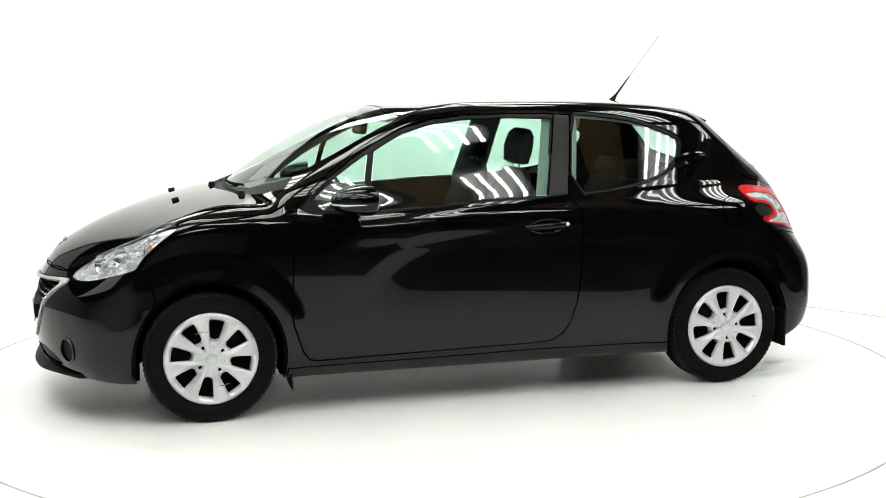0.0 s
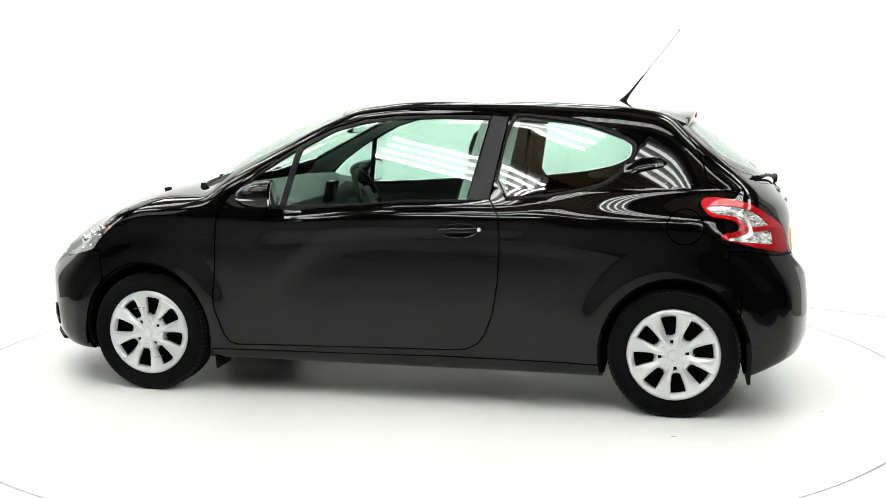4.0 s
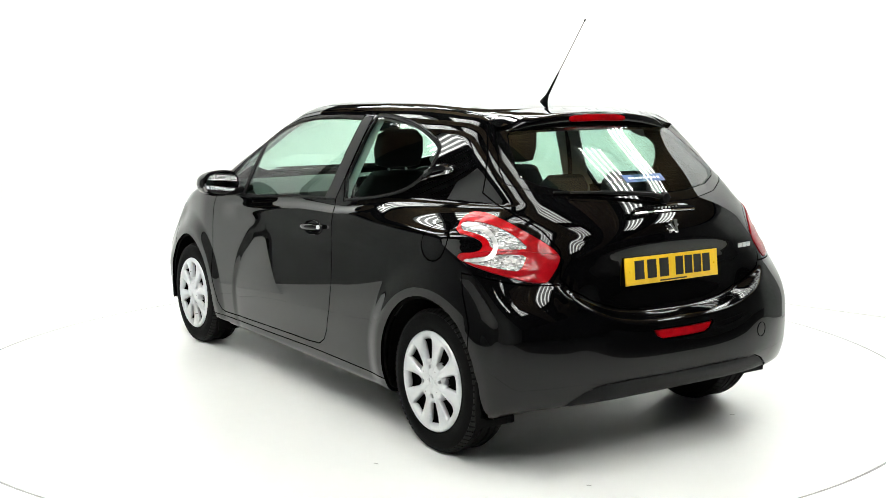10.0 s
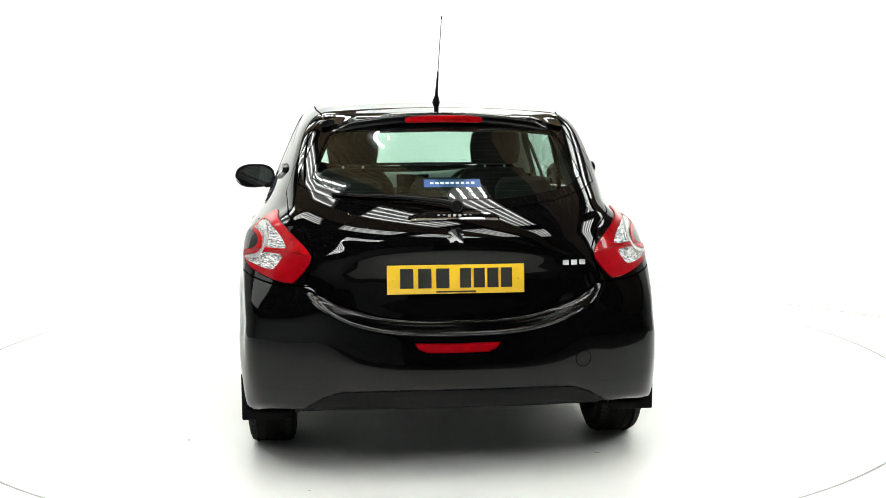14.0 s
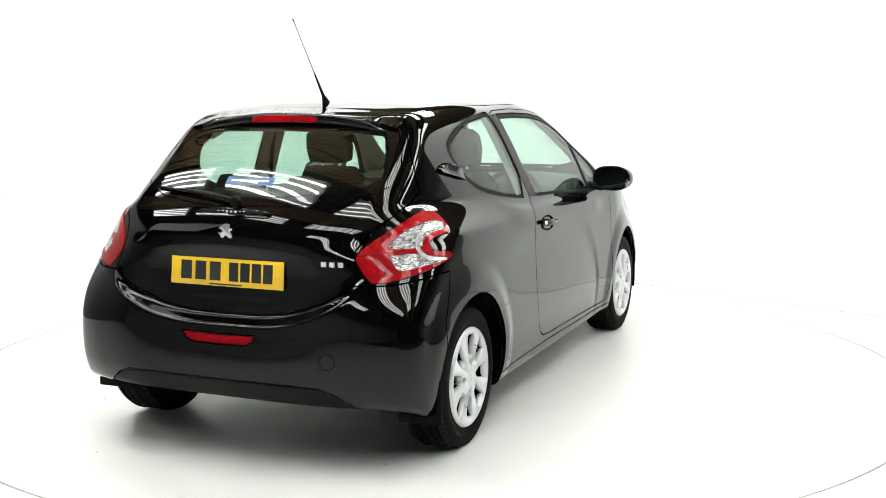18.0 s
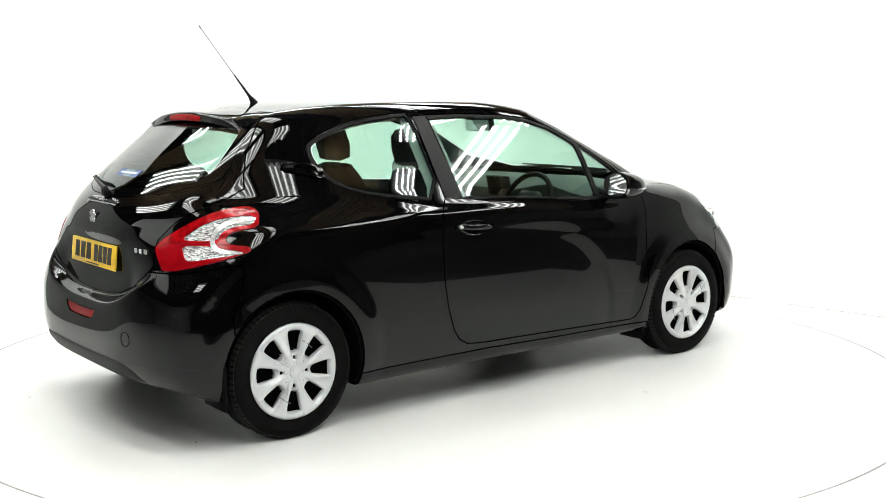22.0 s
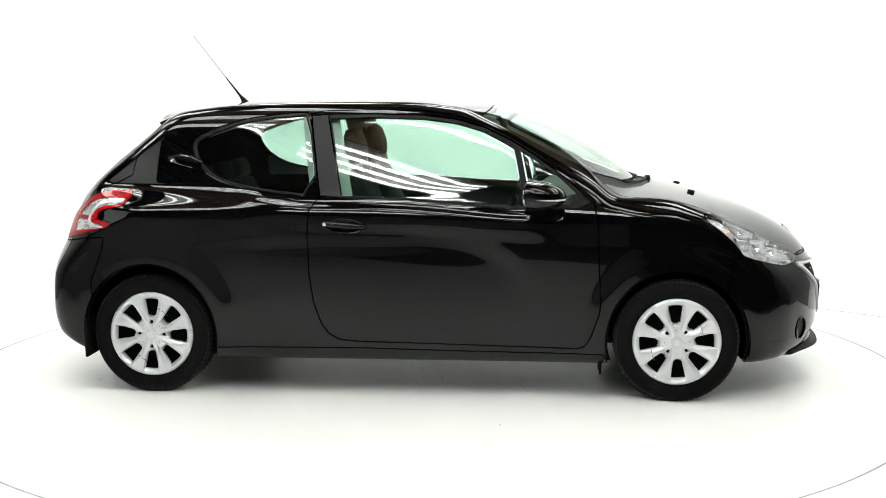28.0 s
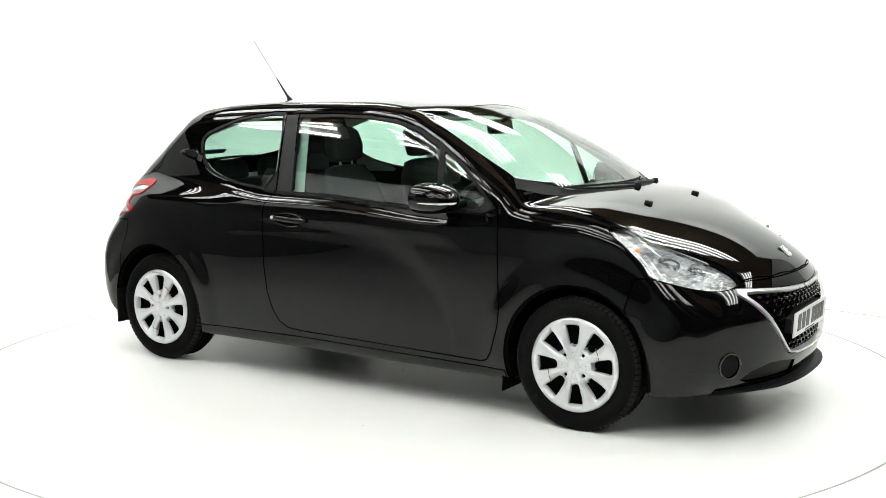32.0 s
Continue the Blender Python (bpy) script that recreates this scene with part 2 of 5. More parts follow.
tail_corner = curve([(0.0, -1.7), (0.2, -1.81), (0.3, -1.866), (0.36, -1.883), (0.42, -1.886), (0.52, -1.883), (0.62, -1.87), (0.72, -1.835), (0.82, -1.805), (0.92, -1.8), (1.0, -1.79), (1.2, -1.73)], 0.03, 0.0, 1.6)

scoop_line = curve([(-1.2, 0.76), (-0.8, 0.79), (-0.3, 0.808), (0.05, 0.808), (0.22, 0.795), (0.38, 0.748), (0.5, 0.665), (0.58, 0.58), (0.63, 0.48), (0.7, 0.3)], 0.02)


belt_line = curve([(-1.0, 1.05), (-0.92, 1.03), (-0.72, 0.99), (-0.437, 0.962), (-0.322, 0.962), (-0.047, 0.955), (0.22, 0.935), (0.485, 0.912), (0.8, 0.905)], 0.04)


def arch_distance(x, z, at):
    return np.sqrt(((x - at) / ARCH_A) ** 2 + ((z - HUB_Z) / ARCH_B) ** 2)


def skin(x, y, z):
    """Below nought inside the car, above outside."""
    y = np.abs(y)
    w = step(0.885, 1.025, z)
    side = flank(z) * ((1 - w) * plan(x) / 0.836 + w * cabin_plan(x))
    for at in (AXLE, -AXLE):
        side = side + 0.013 * (1 - step(1.1, 1.42, arch_distance(x, z, at))) * step(0.1, 0.3, z)
    ledge = belt_line(x) - 0.036
    side = side + 0.009 * step(ledge - 0.13, ledge - 0.02, z) * (1 - step(ledge - 0.018, ledge + 0.018, z)) * step(-0.9, -0.6, x) * (1 - step(0.55, 0.8, x))
    below = scoop_line(x) - z
    scoop = step(-0.05, 0.08, below) * (1 - step(0.05, 0.4, below)) * step(-1.15, -0.6, x) * (1 - step(0.62, 0.68, x))
    side = side - 0.0055 * scoop
    side = side - 0.042 * step(1.0, 1.45, x) * step(0.52, 0.8, z) + 0.015 * step(1.45, 1.7, x) * (1 - step(0.42, 0.58, z)) + 0.008 * (1 - step(-1.6, -1.4, x)) * (1 - step(0.5, 0.6, z))
    s = 0.54 * step(0.0, 0.4, x) - 0.26 * step(0.45, 1.0, x) - 0.05 * step(1.1, 1.5, x) - 0.28 * (1 - step(-1.5, -0.9, x))
    crown = 0.085 - 0.055 * step(0.95, 1.3, x)
    top = top_line(np.clip(x + s * y * y, -2.35, 2.35)) - crown * y * y - 0.2 * y ** 4 * step(1.25, 1.7, x) - 0.3 * y * y * step(1.45, 1.9, x)
    f = smax(y - side, z - top, 0.075 - 0.03 * step(0.2, 0.45, x) * (1 - step(0.95, 1.2, x)) + 0.02 * step(-1.3, -0.9, x) * (1 - step(0.2, 0.9, x)))
    f = smax(f, x - (nose(z) + 0.015 - 0.6 * y ** 2.5), 0.06)
    lift = 0.108 * (y / 0.52) ** 3.1 * (1 - step(0.6, 0.8, y)) * step(0.25, 0.6, z) * (1 - step(0.78, 1.12, z))
    recess = 0.004 * (1 - step(0.3, 0.42, y)) * step(0.66, 0.79, z) * (1 - step(0.8, 0.87, z))
    round_off = step(0.36, 0.6, y)
    rear = tail(z - lift) * (1 - round_off) + tail_corner(z) * round_off
    gate = step(0.74, 0.9, z)
    f = smax(f, (rear - 0.012 * gate + (0.34 + 0.45 * step(0.54, 1.0, z)) * y ** 4 + 0.09 * step(0.78, 0.92, z) * y * y + recess) - x, 0.05 + 0.065 * gate)
    return smax(f, 0.175 + 0.02 * step(1.2, 2.0, x) + 0.085 * (1 - step(-1.78, -1.5, x)) - z, 0.035)


def skin_normals(p, e=2e-3):
    g = np.stack([skin(*(p + d).T) - skin(*(p - d).T) for d in np.eye(3) * e], -1)
    return g / (np.linalg.norm(g, axis=1)[:, None] + 1e-12)


def half_skin(stations=290, ends=76, around=208):
    """The left half of the skin as a grid of points: fans of rays from a line along the car's middle."""
    a, b, zc = -1.3, 1.45, 0.6
    xs = np.linspace(a, b, stations)
    tilt = [(b, t) for t in np.linspace(0, 90, ends + 1)[1:]]
    rows = [(a, -t) for t in np.linspace(0, 90, ends + 1)[1:]][::-1] + [(x, 0) for x in xs] + tilt
    u = np.linspace(-1, 1, around)
    fan = np.radians(90 * (0.75 * u + 0.25 * u ** 3))
    o = np.array([[(x, 0, zc)] * around for x, _ in rows], float)
    d = np.array([[(math.sin(radians(t)), math.cos(radians(t)) * math.cos(q), math.cos(radians(t)) * math.sin(q)) for q in fan] for _, t in rows])
    o, d = o.reshape(-1, 3), d.reshape(-1, 3)
    lo, hi = np.zeros(len(o)), np.full(len(o), 2.2)
    for _ in range(34):
        mid = (lo + hi) / 2
        out = skin(*(o + mid[:, None] * d).T) > 0
        hi, lo = np.where(out, mid, hi), np.where(out, lo, mid)
    p = o + lo[:, None] * d
    p[np.abs(p[:, 1]) < 1e-6, 1] = 0
    return p.reshape(len(rows), around, 3)


AXES = {"side": ((1, 0, 0), (0, 0, 1), (0, 1, 0)), "top": ((1, 0, 0), (0, 1, 0), (0, 0, 1)), "back": ((0, 1, 0), (0, 0, 1), (-1, 0, 0)),
        "front": ((0, 1, 0), (0, 0, 1), (1, 0, 0)), "tail_corner": ((-0.70711, -0.70711, 0), (0, 0, 1), (-0.70711, 0.70711, 0)),
        "nose_corner": ((0.70711, -0.70711, 0), (0, 0, 1), (0.70711, 0.70711, 0))}


def rounded(outline, times=2):
    """Corner cutting: a smoother closed outline."""
    for _ in range(times):
        out = []
        for (x, y), (u, v) in zip(outline, outline[1:] + outline[:1]):
            out += [(0.75 * x + 0.25 * u, 0.75 * y + 0.25 * v), (0.25 * x + 0.75 * u, 0.25 * y + 0.75 * v)]
        outline = out
    return outline


def oval(x, y, a, b, n=48):
    return [(x + a * math.cos(2 * math.pi * i / n), y + b * math.sin(2 * math.pi * i / n)) for i in range(n)]


def within(pts, outline):
    inside = np.zeros(len(pts), bool)
    for (x, y), (u, v) in zip(outline, outline[1:] + outline[:1]):
        if y == v:
            continue
        cross = ((pts[:, 1] > y) != (pts[:, 1] > v)) & (pts[:, 0] < (u - x) * (pts[:, 1] - y) / (v - y) + x)
        inside ^= cross
    return inside


def cut(bm, view, outline, low=(-9, -9, -9), high=(9, 9, 9)):
    """Cuts the skin along an outline seen from one side, within a region."""
    u, v, d = (Vector(q) for q in AXES[view])
    low, high = Vector(low), Vector(high)
    pts = outline
    xs, ys = [p[0] for p in pts], [p[1] for p in pts]
    x0, x1, y0, y1 = min(xs) - 0.03, max(xs) + 0.03, min(ys) - 0.03, max(ys) + 0.03
    near, mids = [], []
    for f in bm.faces:
        c = f.calc_center_median()
        a, b = c.dot(u), c.dot(v)
        if x0 < a < x1 and y0 < b < y1 and all(low[i] <= c[i] <= high[i] for i in range(3)):
            near.append(f)
            mids.append((a, b))
    for (ax, ay), (bx, by) in zip(pts, pts[1:] + pts[:1]):
        length = math.hypot(bx - ax, by - ay)
        if length < 1e-5:
            continue
        tx, ty = (bx - ax) / length, (by - ay) / length
        m = np.array(mids)
        p, q = m[:, 0] - ax, m[:, 1] - ay
        close = np.nonzero((np.abs(q * tx - p * ty) < 0.04) & (p * tx + q * ty > -0.04) & (p * tx + q * ty < length + 0.04))[0]
        pick = set()
        for i in close:
            f = near[i]
            sgn, along = [], []
            for w in f.verts:
                p, q = w.co.dot(u) - ax, w.co.dot(v) - ay
                sgn.append(p * -ty + q * tx)
                along.append(p * tx + q * ty)
            if min(sgn) < -1e-6 and max(sgn) > 1e-6 and max(along) > -1e-4 and min(along) < length + 1e-4:
                pick.add(f)
        if not pick:
            continue
        edges = {e for f in pick for e in f.edges}
        verts = {w for f in pick for w in f.verts}
        r = bmesh.ops.bisect_plane(bm, geom=list(verts) + list(edges) + list(pick), dist=1e-6, plane_co=u * ax + v * ay, plane_no=u * -ty + v * tx)
        for g in r["geom"]:
            if isinstance(g, bmesh.types.BMFace):
                c = g.calc_center_median()
                near.append(g)
                mids.append((c.dot(u), c.dot(v)))


class Skin:
    """The skin's left half in numbered panels."""

    def __init__(self):
        p = half_skin()
        rows, cols = p.shape[:2]
        bm = bmesh.new()
        grid = [[bm.verts.new(p[i, j]) for j in range(cols)] for i in range(rows)]
        for i in range(rows - 1):
            for j in range(cols - 1):
                bm.faces.new((grid[i][j], grid[i][j + 1], grid[i + 1][j + 1], grid[i + 1][j]))
        bmesh.ops.remove_doubles(bm, verts=[v for v in bm.verts], dist=1e-5)
        self.bm, self.regions = bm, []

    def region(self, name, view, outline, low=(-9, -9, -9), high=(9, 9, 9)):
        cut(self.bm, view, outline, low, high)
        self.regions.append((name, view, outline, low, high))

    def settle(self):
        bm = self.bm
        bmesh.ops.dissolve_degenerate(bm, dist=2e-5, edges=bm.edges)
        bm.verts.ensure_lookup_table()
        bm.verts.index_update()
        self.v = np.array([w.co for w in bm.verts])
        self.n = skin_normals(self.v)
        self.n[np.abs(self.v[:, 1]) < 1e-5, 1] = 0
        self.f = [[w.index for w in f.verts] for f in bm.faces]
        c = np.array([f.calc_center_median() for f in bm.faces])
        self.label = np.array(["shell"] * len(self.f), dtype=object)
        for name, view, outline, low, high in self.regions:
            u, v, d = (np.array(q) for q in AXES[view])
            ok = within(np.stack([c @ u, c @ v], -1), outline) & np.all(c >= low, 1) & np.all(c <= high, 1)
            if name == "red_lower":
                ok &= self.label == "tail_lamp"
            self.label[ok] = name
        bm.free()

    def mesh(self, name, labels, mat, sides="both", gap=0.0032, deep=0.014, lift=0.0, rim=True):
        """One panel's mesh: 'left', 'right' or 'both' halves, with a shut line all round and turned-in edges."""
        pick = [f for f, q in zip(self.f, self.label) if q in labels]
        ids = sorted({i for f in pick for i in f})
        at = {i: k for k, i in enumerate(ids)}
        v, n = self.v[ids].copy(), self.n[ids]
        faces = [[at[i] for i in f] for f in pick]
        count, owner = {}, {}
        for f in faces:
            for a, b in zip(f, f[1:] + f[:1]):
                key = (min(a, b), max(a, b))
                count[key] = count.get(key, 0) + 1
                owner[key] = (a, b)
        mid = np.abs(v[:, 1]) < 1e-5
        border = [owner[k] for k, q in count.items() if q == 1 and not (mid[k[0]] and mid[k[1]] and sides == "both")]
        push = np.zeros_like(v)
        for a, b in border:
            t = v[b] - v[a]
            inward = np.cross(n[a] + n[b], t)
            inward /= np.linalg.norm(inward) + 1e-12
            push[a] += inward
            push[b] += inward
        size = np.linalg.norm(push, axis=1)[:, None]
        v = v + np.where(size > 1e-9, push / (size + 1e-12) * gap, 0) + n * lift
        if sides == "both":
            v[mid, 1] = 0
        loops = [(f, [n[i] for i in f]) for f in faces]
        verts = [tuple(q) for q in v]
        if rim and border:
            low = {}
            for i in {i for e in border for i in e}:
                low[i] = len(verts)
                verts.append(tuple(v[i] - n[i] * deep))
            top = {}
            for i in low:
                top[i] = len(verts)
                verts.append(tuple(v[i]))
            for a, b in border:
                w = np.cross(v[b] - v[a], n[a])
                w /= np.linalg.norm(w) + 1e-12
                loops.append(([top[b], top[a], low[a], low[b]], [w] * 4))
        V, L = [], []
        for sign in ((1,) if sides == "left" else (-1,) if sides == "right" else (1, -1)):
            base = len(V)
            V += [(x, y * sign, z) for x, y, z in verts]
            for f, ns in loops:
                f = [base + i for i in f]
                ns = [(q[0], q[1] * sign, q[2]) for q in ns]
                L.append((f, ns) if sign > 0 else (f[::-1], ns[::-1]))
        if sides == "both":
            weld = {}
            for i in range(len(V) // 2):
                if i < len(mid) and mid[i]:
                    weld[i + len(V) // 2] = i
            L = [([weld.get(i, i) for i in f], ns) for f, ns in L]
        used = sorted({i for f, _ in L for i in f})
        to = {i: k for k, i in enumerate(used)}
        me = bpy.data.meshes.new(name)
        me.from_pydata([V[i] for i in used], [], [[to[i] for i in f] for f, _ in L])
        me.polygons.foreach_set("use_smooth", [True] * len(me.polygons))
        me.normals_split_custom_set([tuple(q) for _, ns in L for q in ns])
        me.materials.append(mat)
        return me

    def panel(self, name, labels, mat, parent, label="", **k):
        ob = new(name, self.mesh(name, labels, mat, **k))
        ob.parent = parent
        return tagged(ob, label)

# ---- the hatchback ----
car = thing("car", "glossy black three-door hatchback with silver wheel covers on a white turntable", "car")
hull = Skin()
SIDE = {"low": (-9, 0.45, -9), "high": (9, 9, 9)}
ARCHES = [("side", [(at + ARCH_A * math.cos(q), HUB_Z + ARCH_B * math.sin(q)) for q in [2 * math.pi * i / 56 for i in range(56)]]) for at in (AXLE, -AXLE)]

# the rails and pillars round the glass, lined apart from the rest
hull.region("rail", "side", [(-1.02, 1.0), (-1.02, 1.5), (0.25, 1.5), (0.62, 1.3), (0.9, 1.08), (0.95, 1.0)], **SIDE)
# shut lines seen from above
BONNET_BACK = [(1.2, 0.0), (1.185, 0.2), (1.12, 0.42), (1.0, 0.6), (0.915, 0.685)]
hull.region("bonnet", "top", [(1.2, -0.1)] + BONNET_BACK + [(1.05, 0.705), (1.25, 0.702), (1.45, 0.672), (1.62, 0.625), (1.78, 0.545), (1.88, 0.45), (1.95, 0.3), (1.985, 0.12), (1.99, 0.0), (1.99, -0.1)],
            (0.8, -9, 0.62), (9, 9, 9))
SCREEN_FOOT = [(1.135, 0.0), (1.12, 0.2), (1.055, 0.42), (0.94, 0.57), (0.865, 0.628)]
hull.region("scuttle", "top", [(1.2, -0.1)] + BONNET_BACK + SCREEN_FOOT[::-1] + [(1.135, -0.1)], (0.7, -9, 0.8), (9, 9, 9))
hull.region("windscreen", "top", [(1.135, -0.1)] + SCREEN_FOOT + [(0.72, 0.61), (0.55, 0.58), (0.4, 0.552), (0.33, 0.53), (0.345, 0.49), (0.372, 0.3), (0.38, 0.0), (0.38, -0.1)], (0.2, -9, 0.85), (9, 9, 9))
hull.region("roof", "top", [(0.38, -0.1), (0.38, 0.0), (0.372, 0.3), (0.345, 0.5), (0.32, 0.525), (0.0, 0.545), (-0.5, 0.55), (-1.0, 0.525), (-1.25, 0.49), (-1.27, 0.45), (-1.285, 0.2), (-1.29, 0.0), (-1.29, -0.1)],
            (-1.4, -9, 1.2), (9, 9, 9))
# from behind
GLASS_BACK = [(-0.1, 1.012), (0, 1.012), (0.2, 1.016), (0.4, 1.036), (0.52, 1.068), (0.595, 1.098), (0.585, 1.15), (0.545, 1.235), (0.51, 1.295), (0.49, 1.31), (0.3, 1.325), (0, 1.328), (-0.1, 1.328)]
hull.region("tailgate", "back", [(-0.1, 0.594), (0, 0.594), (0.15, 0.598), (0.3, 0.62), (0.43, 0.664), (0.52, 0.712), (0.56, 0.755), (0.545, 0.8), (0.535, 0.86), (0.57, 0.93), (0.63, 0.985), (0.645, 1.06), (0.615, 1.15), (0.565, 1.25),
                                (0.53, 1.31), (0.51, 1.335), (0.47, 1.35), (0.3, 1.368), (0, 1.375), (-0.1, 1.375)], (-9, -9, 0.4), (-1.2, 9, 9))
hull.region("rear_band", "back", GLASS_BACK, (-9, -9, 0.9), (-1.2, 9, 9))
GLASS_INNER = [(-0.1, 1.045), (0, 1.045), (0.2, 1.05), (0.38, 1.066), (0.49, 1.092), (0.54, 1.122), (0.532, 1.16), (0.497, 1.235), (0.47, 1.282), (0.45, 1.296), (0.3, 1.31), (0, 1.315), (-0.1, 1.315)]
hull.region("rear_window", "back", GLASS_INNER, (-9, -9, 0.9), (-1.2, 9, 9))
# the flank
hull.region("rear_bumper", "side", [(-2.2, 0.05), (-1.3, 0.05), (-1.42, 0.3), (-1.55, 0.46), (-1.555, 0.56), (-1.5, 0.7), (-1.49, 0.775), (-1.6, 0.76), (-1.72, 0.735), (-2.2, 0.735)], (-9, -9, -9), (-1.2, 9, 0.77))
hull.region("tailgate", "back", [(-0.1, 0.594), (0, 0.594), (0.15, 0.598), (0.3, 0.62), (0.43, 0.664), (0.52, 0.712), (0.56, 0.755), (0.545, 0.8), (0.535, 0.86), (-0.1, 0.86)], (-9, -9, 0.55), (-1.6, 9, 0.86))
hull.region("front_bumper", "side", [(2.3, 0.05), (1.4, 0.05), (1.5, 0.3), (1.545, 0.44), (1.5, 0.56), (1.53, 0.685), (1.6, 0.69), (1.78, 0.66), (1.95, 0.66), (2.3, 0.68)], (1.2, -9, -9), (9, 9, 9))
DOOR = [(0.862, 0.3), (0.835, 0.262), (0.8, 0.252), (0.33, 0.262), (-0.04, 0.27), (-0.226, 0.272), (-0.33, 0.28), (-0.385, 0.31), (-0.42, 0.36), (-0.455, 0.46), (-0.476, 0.6), (-0.483, 0.79), (-0.476, 0.9),
        (-0.43, 0.972), (-0.495, 1.356), (-0.43, 1.372), (-0.18, 1.378), (0.06, 1.37), (0.21, 1.35), (0.35, 1.31), (0.48, 1.25), (0.6, 1.18), (0.72, 1.095), (0.82, 1.01), (0.872, 0.955), (0.893, 0.85), (0.9, 0.645), (0.91, 0.5), (0.905, 0.43)]
hull.region("door", "side", DOOR, **SIDE)
hull.region("pillar", "side", [(-0.322, 0.966), (-0.428, 0.974), (-0.493, 1.35), (-0.412, 1.352)], **SIDE)
hull.region("quarter_surround", "side", rounded([(-0.437, 0.962), (-0.72, 0.99), (-0.92, 1.03), (-1.01, 1.075), (-1.068, 1.14), (-1.088, 1.205), (-1.075, 1.245), (-0.98, 1.286), (-0.845, 1.33), (-0.738, 1.348), (-0.578, 1.365), (-0.5, 1.367)], 1), **SIDE)
hull.region("quarter_window", "side", rounded([(-0.446, 0.978), (-0.716, 1.005), (-0.904, 1.044), (-0.984, 1.084), (-1.04, 1.14), (-1.064, 1.2), (-1.052, 1.23), (-0.98, 1.264), (-0.845, 1.312), (-0.738, 1.331), (-0.578, 1.349), (-0.512, 1.351)], 1), **SIDE)
hull.region("window_surround", "side", [(0.86, 0.945), (0.8, 0.92), (0.485, 0.912), (0.22, 0.935), (-0.047, 0.955), (-0.322, 0.962), (-0.412, 1.356), (-0.18, 1.358), (0.06, 1.35), (0.21, 1.332), (0.35, 1.294), (0.48, 1.232), (0.6, 1.16), (0.72, 1.072), (0.8, 1.0)], **SIDE)
hull.region("door_window", "side", [(0.548, 0.931), (0.22, 0.947), (-0.047, 0.966), (-0.325, 0.975), (-0.398, 1.334), (-0.18, 1.34), (0.06, 1.332), (0.21, 1.313), (0.35, 1.274), (0.462, 1.214), (0.494, 1.195)], **SIDE)
hull.region("corner_window", "side", [(0.582, 0.933), (0.76, 0.94), (0.792, 0.965), (0.785, 0.99), (0.7, 1.07), (0.6, 1.14), (0.532, 1.182)], **SIDE)
hull.region("sill", "side", [(-0.98, 0.1), (-0.96, 0.235), (-0.226, 0.24), (0.33, 0.23), (0.93, 0.225), (0.95, 0.1)], (-1.0, 0.3, -9), (1.0, 9, 9))
hull.region("fuel_flap", "side", oval(-1.305, 0.868, 0.08, 0.076, 32), **SIDE)
# the lamps at the corners
TAIL_LAMP = [(0.437, 0.912), (0.45, 0.955), (0.475, 0.98), (0.51, 0.99), (0.57, 0.985), (0.65, 0.962), (0.74, 0.916), (0.815, 0.872), (0.852, 0.84), (0.85, 0.812), (0.815, 0.75), (0.8, 0.742), (0.74, 0.747), (0.6, 0.778), (0.47, 0.812), (0.452, 0.826),
             (0.47, 0.842), (0.52, 0.845), (0.55, 0.856), (0.557, 0.873), (0.545, 0.889), (0.51, 0.902)]
hull.region("tail_lamp", "tail_corner", rounded(TAIL_LAMP, 1), (-9, 0.3, 0.6), (-1.3, 9, 9))
hull.region("red_lower", "tail_corner", [(0.47, 0.842), (0.6, 0.853), (0.735, 0.854), (0.9, 0.838), (0.9, 0.7), (0.4, 0.7)], (-9, 0.3, 0.6), (-1.3, 9, 9))
LAMP_C = [(0.46, 0.952), (0.53, 0.955), (0.6, 0.945), (0.66, 0.922), (0.7, 0.895), (0.735, 0.866), (0.69, 0.862), (0.62, 0.862), (0.585, 0.868), (0.583, 0.885), (0.56, 0.905), (0.52, 0.917), (0.46, 0.922)]
hull.region("lamp_insert", "tail_corner", rounded(LAMP_C, 1), (-9, 0.3, 0.6), (-1.3, 9, 9))
GUIDE = [(0.458, 0.95), (0.53, 0.95), (0.578, 0.934), (0.606, 0.908), (0.619, 0.875), (0.611, 0.838), (0.58, 0.818), (0.52, 0.811), (0.485, 0.81), (0.485, 0.82), (0.53, 0.824), (0.575, 0.834), (0.594, 0.852), (0.599, 0.872), (0.591, 0.895), (0.568, 0.916), (0.525, 0.931), (0.458, 0.934)]
hull.region("lower_insert", "tail_corner", rounded([(0.73, 0.842), (0.66, 0.845), (0.61, 0.843), (0.585, 0.836), (0.5, 0.824), (0.5, 0.808), (0.6, 0.798), (0.68, 0.785), (0.705, 0.788), (0.72, 0.81)], 1), (-9, 0.3, 0.6), (-1.3, 9, 9))
hull.region("light_guide", "tail_corner", rounded(GUIDE, 1), (-9, 0.3, 0.6), (-1.3, 9, 9))
HEAD_LAMP = [(0.452, 0.868), (0.468, 0.892), (0.53, 0.888), (0.59, 0.874), (0.66, 0.846), (0.76, 0.806), (0.85, 0.766), (0.955, 0.714), (0.992, 0.682), (0.998, 0.652), (0.95, 0.636), (0.886, 0.63), (0.8, 0.638), (0.7, 0.66), (0.6, 0.684), (0.568, 0.694), (0.56, 0.735), (0.51, 0.8)]
hull.region("head_lamp", "nose_corner", rounded(HEAD_LAMP, 1), (1.2, 0.3, 0.55), (9, 9, 9))
